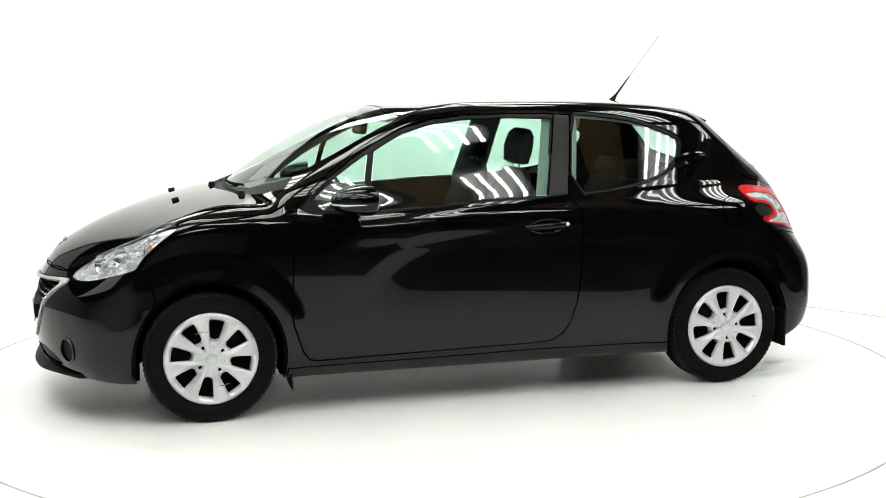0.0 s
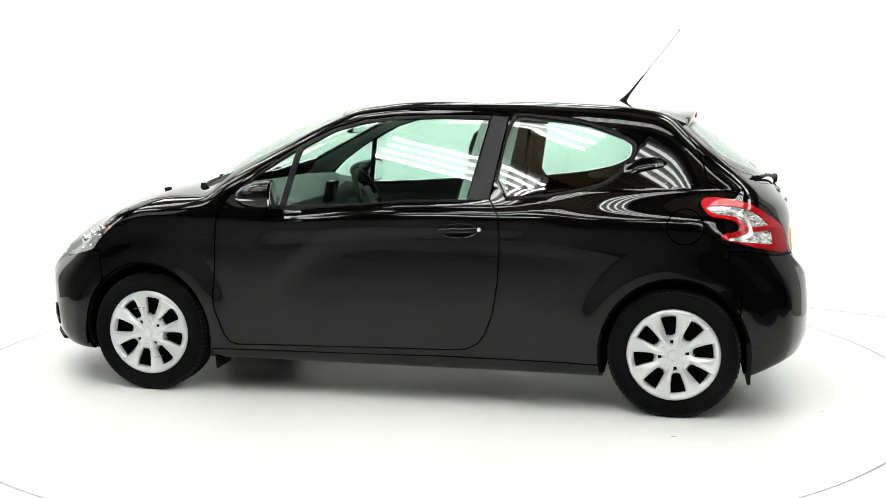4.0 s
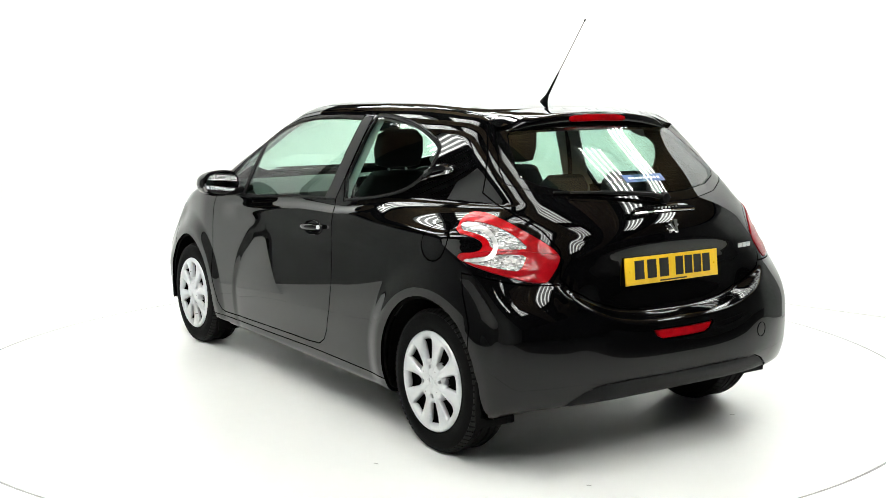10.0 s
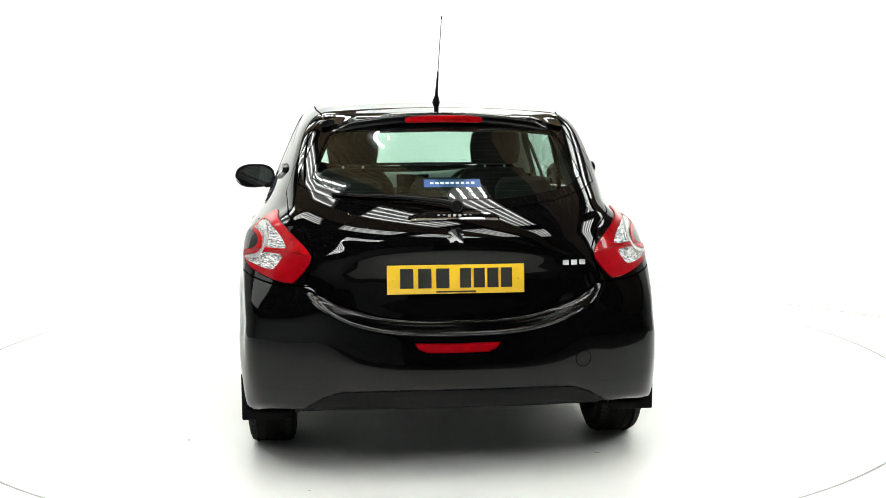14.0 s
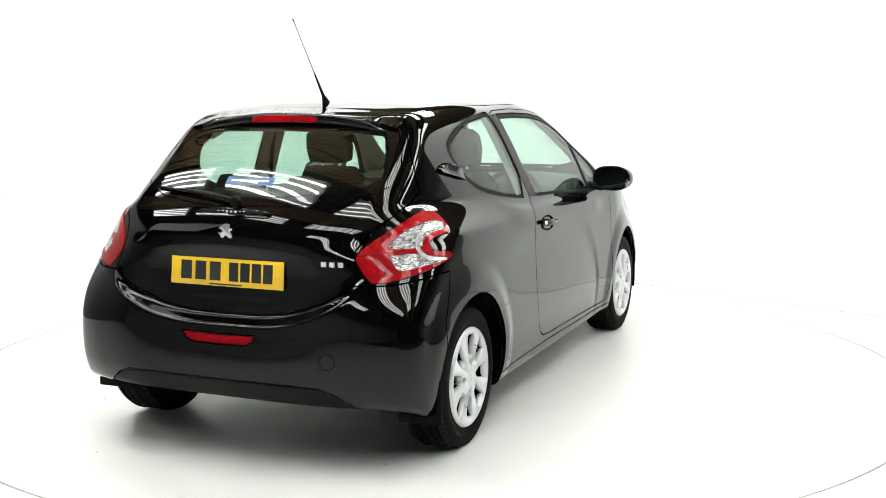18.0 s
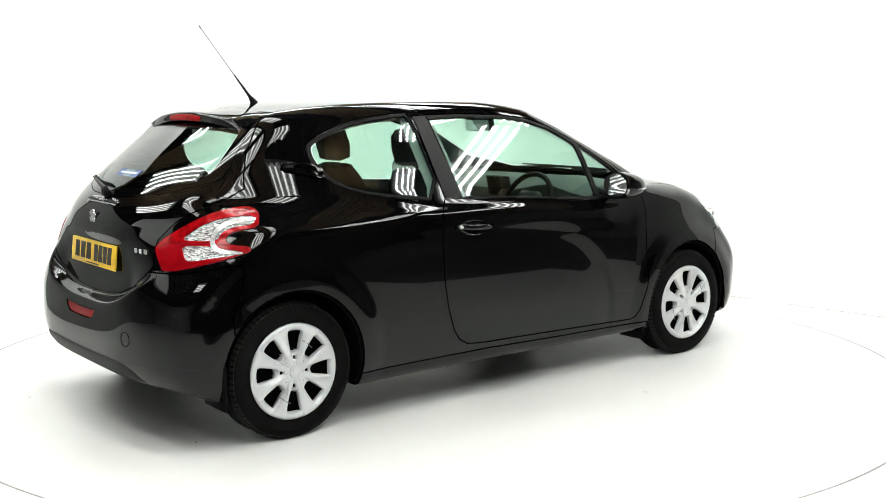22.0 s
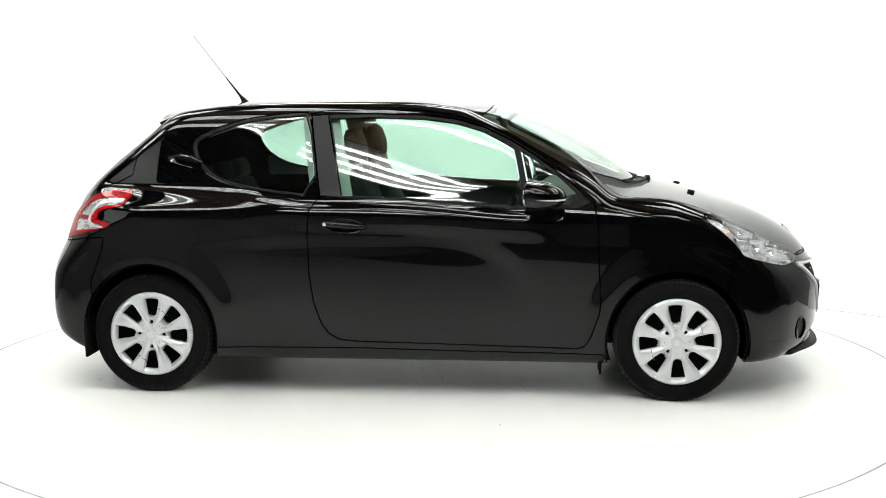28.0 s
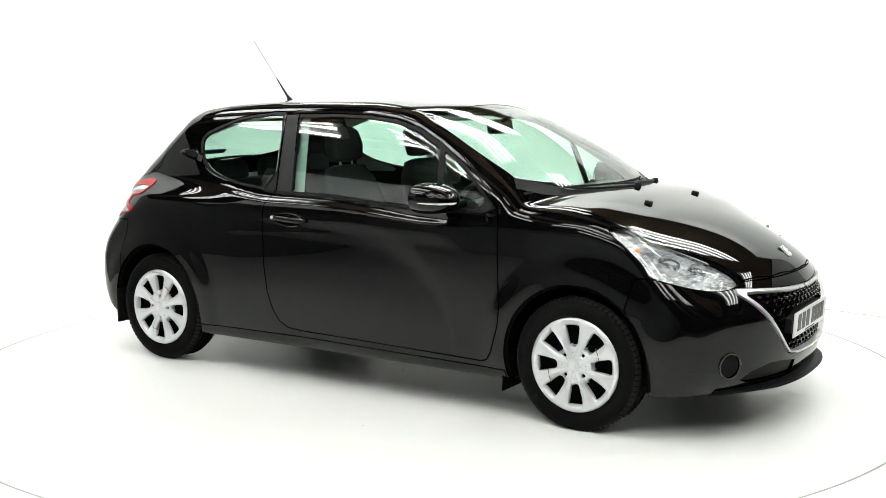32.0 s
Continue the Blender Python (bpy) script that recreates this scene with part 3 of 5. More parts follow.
# the face
GRILLE = [(-0.1, 0.61), (0, 0.61), (0.2, 0.615), (0.42, 0.628), (0.52, 0.635), (0.53, 0.615), (0.43, 0.5), (0.31, 0.365), (0.27, 0.335), (0.2, 0.322), (0, 0.318), (-0.1, 0.318)]
hull.region("grille_frame", "front", GRILLE, (1.5, -9, 0.2), (9, 9, 9))
hull.region("grille_opening", "front", [(-0.1, 0.592), (0, 0.592), (0.2, 0.596), (0.4, 0.612), (0.486, 0.617), (0.494, 0.606), (0.413, 0.508), (0.296, 0.372), (0.262, 0.346), (0.19, 0.336), (0, 0.332), (-0.1, 0.332)], (1.5, -9, 0.2), (9, 9, 9))
hull.region("intake", "front", [(0.2, 0.29), (0.3, 0.305), (0.4, 0.31), (0.5, 0.285), (0.54, 0.255), (0.5, 0.24), (0.2, 0.237)], (1.5, -9, 0.2), (9, 9, 9))
hull.region("fog_blank", "nose_corner", oval(0.905, 0.325, 0.05, 0.054, 28), (1.5, 0.3, 0.2), (9, 9, 9))
hull.region("fog_lamp", "back", [(-0.1, 0.528), (0, 0.528), (0.12, 0.53), (0.168, 0.532), (0.15, 0.505), (0.12, 0.49), (0, 0.487), (-0.1, 0.487)], (-9, -9, 0.4), (-1.6, 9, 9))
hull.region("diffuser", "back", [(-0.1, 0.35), (0, 0.35), (0.3, 0.352), (0.44, 0.348), (0.5, 0.325), (0.56, 0.285), (0.6, 0.255), (0.6, 0.1), (-0.1, 0.1)], (-9, -9, 0.1), (-1.5, 9, 9))
for at in (AXLE, -AXLE):
    hull.region("hole", "side", [(at + ARCH_A * math.cos(2 * math.pi * i / 56), HUB_Z + ARCH_B * math.sin(2 * math.pi * i / 56)) for i in range(56)], (-9, 0.3, -9), (9, 9, 9))
hull.settle()

hull.panel("bonnet", ["bonnet"], PAINT, car)
hull.panel("scuttle", ["scuttle"], TRIM, car, "matt black scuttle panel", lift=-0.006)
hull.panel("windscreen", ["windscreen"], SCREEN_GLASS, car, "green-tinted windscreen", rim=False, lift=-0.002)
hull.panel("roof", ["roof"], PAINT, car)
tailgate = hull.panel("tailgate", ["tailgate"], PAINT, car)
rear_window = hull.panel("rear_window", ["rear_window"], REAR_GLASS, tailgate, "green-tinted rear window", rim=False, lift=-0.001)
hull.panel("glass_band", ["rear_band"], BLACKGLASS, tailgate, "black band round the rear glass", lift=-0.001, rim=False, gap=0.001)
rear_bumper = hull.panel("rear_bumper", ["rear_bumper"], PAINT, car)
hull.panel("diffuser", ["diffuser"], TRIM, rear_bumper, "matt black lower bumper", lift=-0.004)
hull.panel("fog_lamp", ["fog_lamp"], RED_DEEP, rear_bumper, "red rear fog lamp", lift=-0.004)
front_bumper = hull.panel("front_bumper", ["front_bumper"], PAINT, car)
hull.panel("grille_frame", ["grille_frame"], SATIN, front_bumper, "satin chrome grille frame", lift=0.008, deep=0.03)
hull.panel("fuel_flap", ["fuel_flap"], PAINT, car, sides="left")
for side in ("left", "right"):
    shell = ["shell", "rail"] if side == "left" else ["shell", "rail", "fuel_flap"]
    hull.panel("side_panel", shell, PAINT, car, sides=side)
    door = hull.panel("door", ["door"], PAINT, car, sides=side)
    hull.panel("pillar_trim", ["pillar"], PILLAR, car, "satin dark grey pillar trim", sides=side)
    hull.panel("window_frame", ["window_surround"], SEAL, door, "black rubber window surround", sides=side, lift=-0.002)
    hull.panel("door_window", ["door_window"], SIDE_GLASS, door, "green-tinted side glass", sides=side, rim=False, lift=-0.005)
    hull.panel("corner_window", ["corner_window"], SIDE_GLASS, door, "green-tinted side glass", sides=side, rim=False, lift=-0.005)
    hull.panel("window_frame", ["quarter_surround"], SEAL, car, "black rubber window surround", sides=side, lift=-0.002)
    hull.panel("quarter_window", ["quarter_window"], SIDE_GLASS, car, "green-tinted side glass", sides=side, rim=False, lift=-0.004)
    hull.panel("sill", ["sill"], PAINT, car, sides=side)
    lamp = hull.panel("tail_lamp", ["tail_lamp"], RED_LENS, car, "red and clear C-shaped tail lamp", sides=side, lift=0.004, gap=0.001)
    hull.panel("lamp_insert", ["lamp_insert"], WHITE_LENS, lamp, "clear C-shaped lamp insert", sides=side, lift=0.0015, gap=0.0006)
    hull.panel("reflector", ["red_lower"], RED_DEEP, lamp, "deep red lower reflector", sides=side, lift=0.003, gap=0.0006)
    hull.panel("light_guide", ["light_guide"], GUIDE_WHITE, lamp, "bright clear C-shaped light guide", sides=side, lift=0.0025, gap=0.0006)
    hull.panel("lower_insert", ["lower_insert"], WHITE_LENS, lamp, "clear reversing lamp insert", sides=side, lift=0.0015, gap=0.0006)
    lamp = hull.panel("head_lamp", ["head_lamp"], BEZEL, car, "clear swept-back headlamp with chrome reflectors", sides=side, lift=-0.03, gap=0.004, deep=0.01)
    hull.panel("lens", ["head_lamp"], LENS, lamp, "clear plastic lens", sides=side, rim=False, lift=0.002, gap=0.001).visible_shadow = False
    y = 1 if side == "left" else -1
    inner = Matrix.Diagonal((1, y, 1, 1))
    for name, u, z, r, mat in (("main_reflector", 0.675, 0.735, 0.056, REFLECTOR), ("dip_reflector", 0.8, 0.7, 0.046, REFLECTOR), ("indicator_reflector", 0.59, 0.775, 0.034, REFLECTOR)):
        w = Vector(AXES["nose_corner"][0]) * u
        for q in range(400):
            p = w + Vector(AXES["nose_corner"][2]) * (1.0 + q * 0.004) + Vector((0, 0, z))
            if skin(np.array([p.x]), np.array([p.y]), np.array([p.z]))[0] > -0.012:
                break
        b = lathe([(r, 0.004), (r * 0.97, 0.0), (r * 0.8, -0.018), (r * 0.5, -0.032), (r * 0.22, -0.037), (r * 0.2, -0.01), (0.0005, -0.006)], 28)
        bmesh.ops.transform(b, matrix=Matrix.Translation(p) @ pose(0, 0, 0, 0, 0, -55), verts=b.verts)
        bmesh.ops.transform(b, matrix=inner, verts=b.verts)
        part(name, b, mat, lamp, "chrome bowl reflector")
    w = []
    for u, z in ((0.55, 0.848), (0.66, 0.805), (0.77, 0.765), (0.87, 0.725)):
        for q in range(500):
            p = Vector(AXES["nose_corner"][0]) * u + Vector(AXES["nose_corner"][2]) * (1.0 + q * 0.003) + Vector((0, 0, z))
            if skin(np.array([p.x]), np.array([p.y]), np.array([p.z]))[0] > -0.014:
                break
        w.append((p.x, p.y * y, p.z))
    part("daylight_strip", tube(w, 0.009, 8), CHROME, lamp, "chrome daylight strip")
    part("amber_bulb", lathe([(0.0005, 0.012), (0.009, 0.008), (0.011, 0.0), (0.009, -0.01), (0.0005, -0.012)], 14), AMBER, lamp, "amber indicator bulb").location = Vector(w[0]) + Vector((0.03, 0.01 * y, -0.055))
    hull.panel("intake_grille", ["intake"], TRIM, front_bumper, "matt black bumper intake", sides=side, lift=-0.012)
    hull.panel("fog_blank", ["fog_blank"], TRIM, front_bumper, "matt black fog lamp blank", sides=side, lift=-0.006)
    b_ring, axis_u, axis_d = [], Vector(AXES["nose_corner"][0]), Vector(AXES["nose_corner"][2])
    for u, z in oval(0.905, 0.325, 0.05, 0.054, 28) + [(0.955, 0.325)]:
        for q in range(500):
            p = axis_u * u + axis_d * (1.0 + q * 0.003) + Vector((0, 0, z))
            if skin(np.array([p.x]), np.array([p.y]), np.array([p.z]))[0] > 0.001:
                break
        b_ring.append((p.x, p.y * y, p.z))
    part("fog_ring", tube(b_ring, 0.0045, 8), GLOSSTRIM, front_bumper, "gloss black ring round the fog lamp blank")
grille = hull.panel("grille", ["grille_opening"], LINER, front_bumper, "black honeycomb grille", lift=-0.045)




def on_skin(x, z, out=0.0, y0=0.4):
    """The skin's y on the left flank at x, z."""
    ys = np.linspace(y0, 1.0, 601)
    f = skin(np.full(601, x), ys, np.full(601, z))
    return float(ys[np.argmax(f > 0)]) + out


def on_top(x, y, out=0.0):
    zs = np.linspace(0.5, 1.6, 1101)
    f = skin(np.full(1101, x), np.full(1101, y), zs)
    return float(zs[np.argmax(f > 0)]) + out


def on_back(y, z, out=0.0):
    xs = np.linspace(-1.0, -2.1, 1101)
    f = skin(xs, np.full(1101, y), np.full(1101, z))
    return float(xs[np.argmax(f > 0)]) - out


def on_front(y, z, out=0.0):
    xs = np.linspace(1.0, 2.2, 1201)
    f = skin(xs, np.full(1201, y), np.full(1201, z))
    return float(xs[np.argmax(f > 0)]) + out


# dark lining behind the glass edges and the shut lines
hull.panel("headlining", ["roof"], HEADLINER, car, "grey cloth headlining", lift=-0.035, rim=False)
hull.panel("inner_shell", ["shell", "sill", "fuel_flap", "roof", "bonnet", "scuttle", "rear_bumper", "front_bumper", "tailgate", "diffuser", "fog_lamp", "lamp_insert", "lower_insert", "tail_lamp", "red_lower", "light_guide", "rear_band"], LINER, car,
           "dark body lining behind the panels", lift=-0.016, rim=False, gap=-0.01)
for side in ("left", "right"):
    hull.panel("rail_lining", ["rail"], PALETRIM, car, "pale grey rail lining", sides=side, lift=-0.03, rim=False, gap=-0.018)
    hull.panel("pillar_lining", ["pillar"], PALETRIM, car, "pale grey pillar lining", sides=side, lift=-0.036, rim=False, gap=-0.05)
    hull.panel("door_lining", ["door"], CABIN, car, "dark door lining", sides=side, lift=-0.02, rim=False, gap=-0.01)


def wheel_cover():
    """A dished cover: eight flat spokes that widen outwards, eight windows in sloped wells, four slots near the hub."""
    bm = bmesh.new()
    radii = [0.026, 0.034, 0.046, 0.0525, 0.062, 0.069, 0.075, 0.081, 0.087, 0.093, 0.1, 0.113, 0.13, 0.15, 0.163, 0.169, 0.175, 0.181, 0.187, 0.192, 0.199, 0.205, 0.2085, 0.2095]
    dish = curve([(0, 0.096), (0.026, 0.096), (0.055, 0.0955), (0.09, 0.0925), (0.14, 0.0925), (0.178, 0.0965), (0.192, 0.098), (0.203, 0.0955), (0.2095, 0.082)], 0.0015, 0, 0.25)
    steps = []
    for k in range(8):
        for q in (-1, -0.93, -0.5, 0.0, 0.5, 0.93, 1.0):
            steps.append((k, "spoke", q))
        for q in (-0.9, -0.78, -0.55, -0.25, 0.25, 0.55, 0.78, 0.9):
            steps.append((k, "window", q))

    def half(r):
        return radians(np.interp(r, [0.0, 0.045, 0.06, 0.082, 0.1, 0.13, 0.16, 0.178, 0.19], [15, 12.0, 10, 9.3, 9.2, 9.4, 9.8, 10.2, 10.8]))

    grid = []
    for r in radii:
        ring = []
        h = half(r)
        for k, what, q in steps:
            c = radians(45 * k)
            at = r
            if what == "spoke":
                a = c + q * h
                relief = 0.0085 * (1 - abs(q)) * step(0.05, 0.09, r) * (1 - step(0.14, 0.185, r)) - (0.0015 if abs(q) == 1 else 0)
            else:
                a = c + radians(22.5) + q * (radians(22.5) - h)
                well = step(0.078, 0.09, r - 0.012 * abs(q) ** 3) * (1 - step(0.166, 0.19, r + 0.006 * abs(q) ** 4)) * min(1.0, (1 - abs(q)) / 0.25)
                groove = step(0.044, 0.054, r) * (1 - step(0.09, 0.1, r)) * (1 - abs(q) ** 2) if k % 2 == 0 else 0.0
                relief = -0.024 * well - 0.007 * groove * (1 - well)
            ring.append(bm.verts.new((at * math.cos(a), float(dish(r)) + relief, at * math.sin(a))))
        grid.append(ring)
    n = len(steps)
    for i in range(len(radii) - 1):
        mid = (radii[i] + radii[i + 1]) / 2
        for j in range(n):
            k, what, q = steps[j]
            inside = what == "window" and q < 0.9
            low = 0.086 if abs(q + 0.1) < 0.6 else 0.092
            slot = what == "window" and q in (-0.55, -0.25, 0.25) and k % 2 == 0 and 0.05 < mid < 0.07
            if slot or inside and low < mid < 0.178:
                continue
            bm.faces.new((grid[i][j], grid[i + 1][j], grid[i + 1][(j + 1) % n], grid[i][(j + 1) % n]))
    bmesh.ops.remove_doubles(bm, verts=bm.verts, dist=1e-5)
    edge = [e for e in bm.edges if e.is_boundary]
    made = bmesh.ops.extrude_edge_only(bm, edges=edge)
    vs = [g for g in made["geom"] if isinstance(g, bmesh.types.BMVert)]
    bmesh.ops.translate(bm, vec=(0, -0.01, 0), verts=vs)
    return bm


def tyre():
    """Rounded shoulders, a ridged sidewall and four grooves round the tread."""
    R = HUB_Z + 0.001
    side = [(0.198, 0.07), (0.205, 0.084), (0.213, 0.089), (0.217, 0.0895), (0.219, 0.0885), (0.236, 0.0925), (0.252, 0.0935), (0.254, 0.0925), (0.268, 0.0905), (R - 0.016, 0.0845), (R - 0.006, 0.077), (R - 0.0015, 0.07)]
    tread = []
    for g in (0.052, 0.02, -0.02, -0.052):
        tread += [(R, g + 0.0045), (R - 0.007, g + 0.0035), (R - 0.007, g - 0.0035), (R, g - 0.0045)]
    return lathe(side + tread + [(r, -y) for r, y in side[::-1]], 120)


def tread_blocks():
    """Cross cuts on the shoulders."""
    R = HUB_Z + 0.001
    bm = bmesh.new()
    for s in (1, -1):
        for k in range(72):
            m = pose(0, 0, 0, 0, 360 / 72 * k, 0) @ pose(0, s * 0.0705, R - 0.0035, s * -24, 0, 0)
            v = [bm.verts.new(m @ Vector(p)) for p in ((-0.0095, -0.013, 0.0025), (0.0095, -0.013, 0.0025), (0.0085, 0.014, 0.0015), (-0.0085, 0.014, 0.0015),
                                                       (-0.0095, -0.013, -0.003), (0.0095, -0.013, -0.003), (0.0085, 0.014, -0.003), (-0.0085, 0.014, -0.003))]
            for f in ((0, 1, 2, 3), (1, 0, 4, 5), (2, 1, 5, 6), (3, 2, 6, 7), (0, 3, 7, 4)):
                bm.faces.new([v[i] for i in f])
    return bm


WHEEL = {}
TIES = {("left", True): (109, -68), ("left", False): (), ("right", True): (29, 209), ("right", False): (62, -112)}


def add_wheel(side, x, spin):
    s = 1 if side == "left" else -1
    wheel = new("wheel")
    wheel.parent = car
    wheel.matrix_local = pose(x, 0.722 * s, HUB_Z, 0, 0, 0 if s > 0 else 180) @ pose(0, 0, 0, 0, spin, 0)
    pieces = [("tyre", tyre, RUBBER, "black rubber tyre with tread grooves"), ("tread", tread_blocks, TREADRUBBER, "cross-cut tread shoulders"), ("wheel_cover", wheel_cover, SILVER, "silver plastic wheel cover with eight spokes"),
              ("rim", lambda: lathe([(0.2, 0.07), (0.185, 0.06), (0.18, -0.07), (0.2, -0.08)], 64), LINER, "black steel rim"),
              ("wheel_disc", lambda: lathe([(0.182, 0.055), (0.15, 0.045), (0.11, 0.06), (0.06, 0.062), (0.0005, 0.062)], 48), LINER, "black steel wheel disc"),
              ("brake_disc", lambda: lathe([(0.0005, 0.068), (0.035, 0.068), (0.04, 0.063), (0.0005, 0.063)], 32), DISC, "worn iron hub"),
              ("centre_cap", lambda: lathe([(0.0005, 0.0985), (0.022, 0.0983), (0.0248, 0.0975), (0.0262, 0.095), (0.0262, 0.088)], 40), SILVER, "silver centre cap"),
              ("centre_badge", lambda: prism(rounded([(-0.009, -0.014), (-0.003, -0.004), (-0.011, 0.006), (-0.004, 0.015), (0.01, 0.013), (0.004, 0.002), (0.011, -0.012), (0.004, -0.014), (0.0, -0.007), (-0.004, -0.014)], 1), 0.0025, None,
                                             pose(0, 0.0985, 0, 90, 0, 180)), SATIN, "raised chrome badge shape")]
    for name, build, mat, label in pieces:
        if name not in WHEEL:
            WHEEL[name] = mesh_of(name, build(), mat)
        ob = new(name, WHEEL[name])
        ob.parent = wheel
        tagged(ob, label, kind="stuff" if name == "tread" else "")
    for k in range(4):
        a = radians(90 * k + 67.5)
        if "nut" not in WHEEL:
            WHEEL["nut"] = mesh_of("wheel_nut", lathe([(0.0005, 0.0015), (0.0022, 0.001), (0.0026, -0.002)], 10), LINER)
        ob = new("wheel_nut", WHEEL["nut"])
        ob.parent, ob.location = wheel, (0.058 * math.cos(a), 0.0945, 0.058 * math.sin(a))
    for a in TIES[side, x > 0]:
        q = radians(180 - a + spin)
        part("cable_tie", tube([(0.135 * math.cos(q - 0.2), 0.096, 0.135 * math.sin(q - 0.2)), (0.13 * math.cos(q), 0.099, 0.13 * math.sin(q)), (0.125 * math.cos(q + 0.25), 0.096, 0.125 * math.sin(q + 0.25))], 0.0019, 6), STEEL, wheel, "thin cable tie")
    return wheel


for side, x, spin in (("left", AXLE, 57.5), ("left", -AXLE, 31.0), ("right", AXLE, -19.0), ("right", -AXLE, 20.5)):
    add_wheel(side, x, spin)


def arch_liner(x, s):
    bm = bmesh.new()
    rows = []
    for i in range(33):
        a = radians(-12 + 204 * i / 32)
        c, d = math.cos(a), math.sin(a)
        ring = []
        for k, y in ((1.02, 0.81), (1.05, 0.78), (1.06, 0.6), (1.04, 0.5), (0.3, 0.49)):
            ring.append(bm.verts.new((x + ARCH_A * k * c, y * s, HUB_Z + ARCH_B * k * d)))
        rows.append(ring)
    for a, b in zip(rows, rows[1:]):
        for j in range(4):
            bm.faces.new((a[j], a[j + 1], b[j + 1], b[j]))
    part("arch_liner", bm, LINER, car, "black wheel arch liner")


def mud_flap(x, s, top, low):
    b = box(0.008, 0.17, top - low, (x, 0.725 * s, (top + low) / 2), 0.003)
    for v in b.verts:
        if v.co.z < (top + low) / 2:
            v.co.x -= 0.012
    part("mud_flap", b, RUBBER, car, "black rubber mud flap")


for s in (1, -1):
    for x in (AXLE, -AXLE):
        arch_liner(x, s)
    mud_flap(0.925, s, 0.3, 0.125)
    b = box(0.016, 0.185, 0.19, (-1.596, 0.736 * s, 0.268), 0.006)
    part("mud_flap", b, RUBBER, car, "black rubber mud flap")


def door_mirror(s):
    """A rounded housing with a clear indicator strip, on a stalk at the window's corner."""
    m = new("door_mirror")
    m.parent = car
    tagged(m, "gloss black door mirror with clear indicator strip")
    rows = []
    bm = bmesh.new()
    for i in range(25):
        u = i / 24
        ring = []
        for j in range(28):
            a = 2 * math.pi * j / 28
            hy = 0.114 * math.copysign(abs(math.cos(a)) ** 0.8, math.cos(a))
            hz = 0.069 * math.copysign(abs(math.sin(a)) ** 0.85, math.sin(a))
            k = max(1 - (u ** 2.2) * 0.98, 0.0) ** 0.5
            y = hy * (0.35 + 0.65 * k) * (1.0 if hy > 0 else 0.92) if u < 1 else 0
            if u >= 1:
                k = 0
            ring.append(bm.verts.new((0.165 * u, (hy * k) - 0.012 * u, hz * k - 0.008 * u)))
        rows.append(ring)
    for a, b in zip(rows, rows[1:]):
        for j in range(28):
            bm.faces.new((a[j], a[(j + 1) % 28], b[(j + 1) % 28], b[j]))
    bmesh.ops.remove_doubles(bm, verts=bm.verts, dist=1e-5)
    place = Matrix.Diagonal((1, s, 1, 1)) @ pose(0.575, 0.912, 0.99, 0, 0, 12)
    housing = bm
    bmesh.ops.transform(housing, matrix=place, verts=housing.verts)
    part("housing", housing, PAINT, m, "gloss black mirror housing")
    b = lathe([(0.066, 0.0), (0.07, -0.01), (0.062, -0.016), (0.06, -0.008)], 32)
    bmesh.ops.transform(b, matrix=place @ pose(0, 0, 0, 0, 0, -90) @ Matrix.Diagonal((1.62, -1, 0.98, 1)), verts=b.verts)
    part("rim", b, TRIM, m, "matt black mirror rim")
    b = prism(oval(0, 0, 0.1, 0.06, 36), 0.002)
    bmesh.ops.transform(b, matrix=place @ pose(-0.009, 0, 0, 90, 0, -90), verts=b.verts)
    part("glass", b, MIRROR, m, "silvered mirror glass")
    # the indicator wraps the lower edge from the front to the outer end
    bm = bmesh.new()
    rows = []
    for i in range(17):
        q = i / 16
        a = radians(-25 + 118 * q)
        ring = []
        for z in (-0.042, -0.036, -0.022, -0.014):
            k = math.sqrt(max(1 - (z / 0.072) ** 2, 0))
            ring.append(bm.verts.new((0.164 * k * math.cos(a) + 0.004 - 0.004 * abs(q), 0.114 * k * math.sin(a) * 1.02 - 0.004, z)))
        rows.append(ring)
    for a, b in zip(rows, rows[1:]):
        for j in range(3):
            bm.faces.new((a[j], a[j + 1], b[j + 1], b[j]))
    bmesh.ops.transform(bm, matrix=place @ Matrix.Translation((0.002, 0, 0)), verts=bm.verts)
    ob = part("indicator", bm, SATIN, m, "clear indicator strip")
    ob.modifiers.new("thick", "SOLIDIFY").thickness = 0.004
    # stalk
    b = box(0.075, 0.16, 0.036, (0.63, 0.79 * s, 0.945), 0.014, (-8 * s, 0, 10 * s), None, 3)
    part("stalk", b, TRIM, m, "black plastic stalk")


for s in (1, -1):
    door_mirror(s)


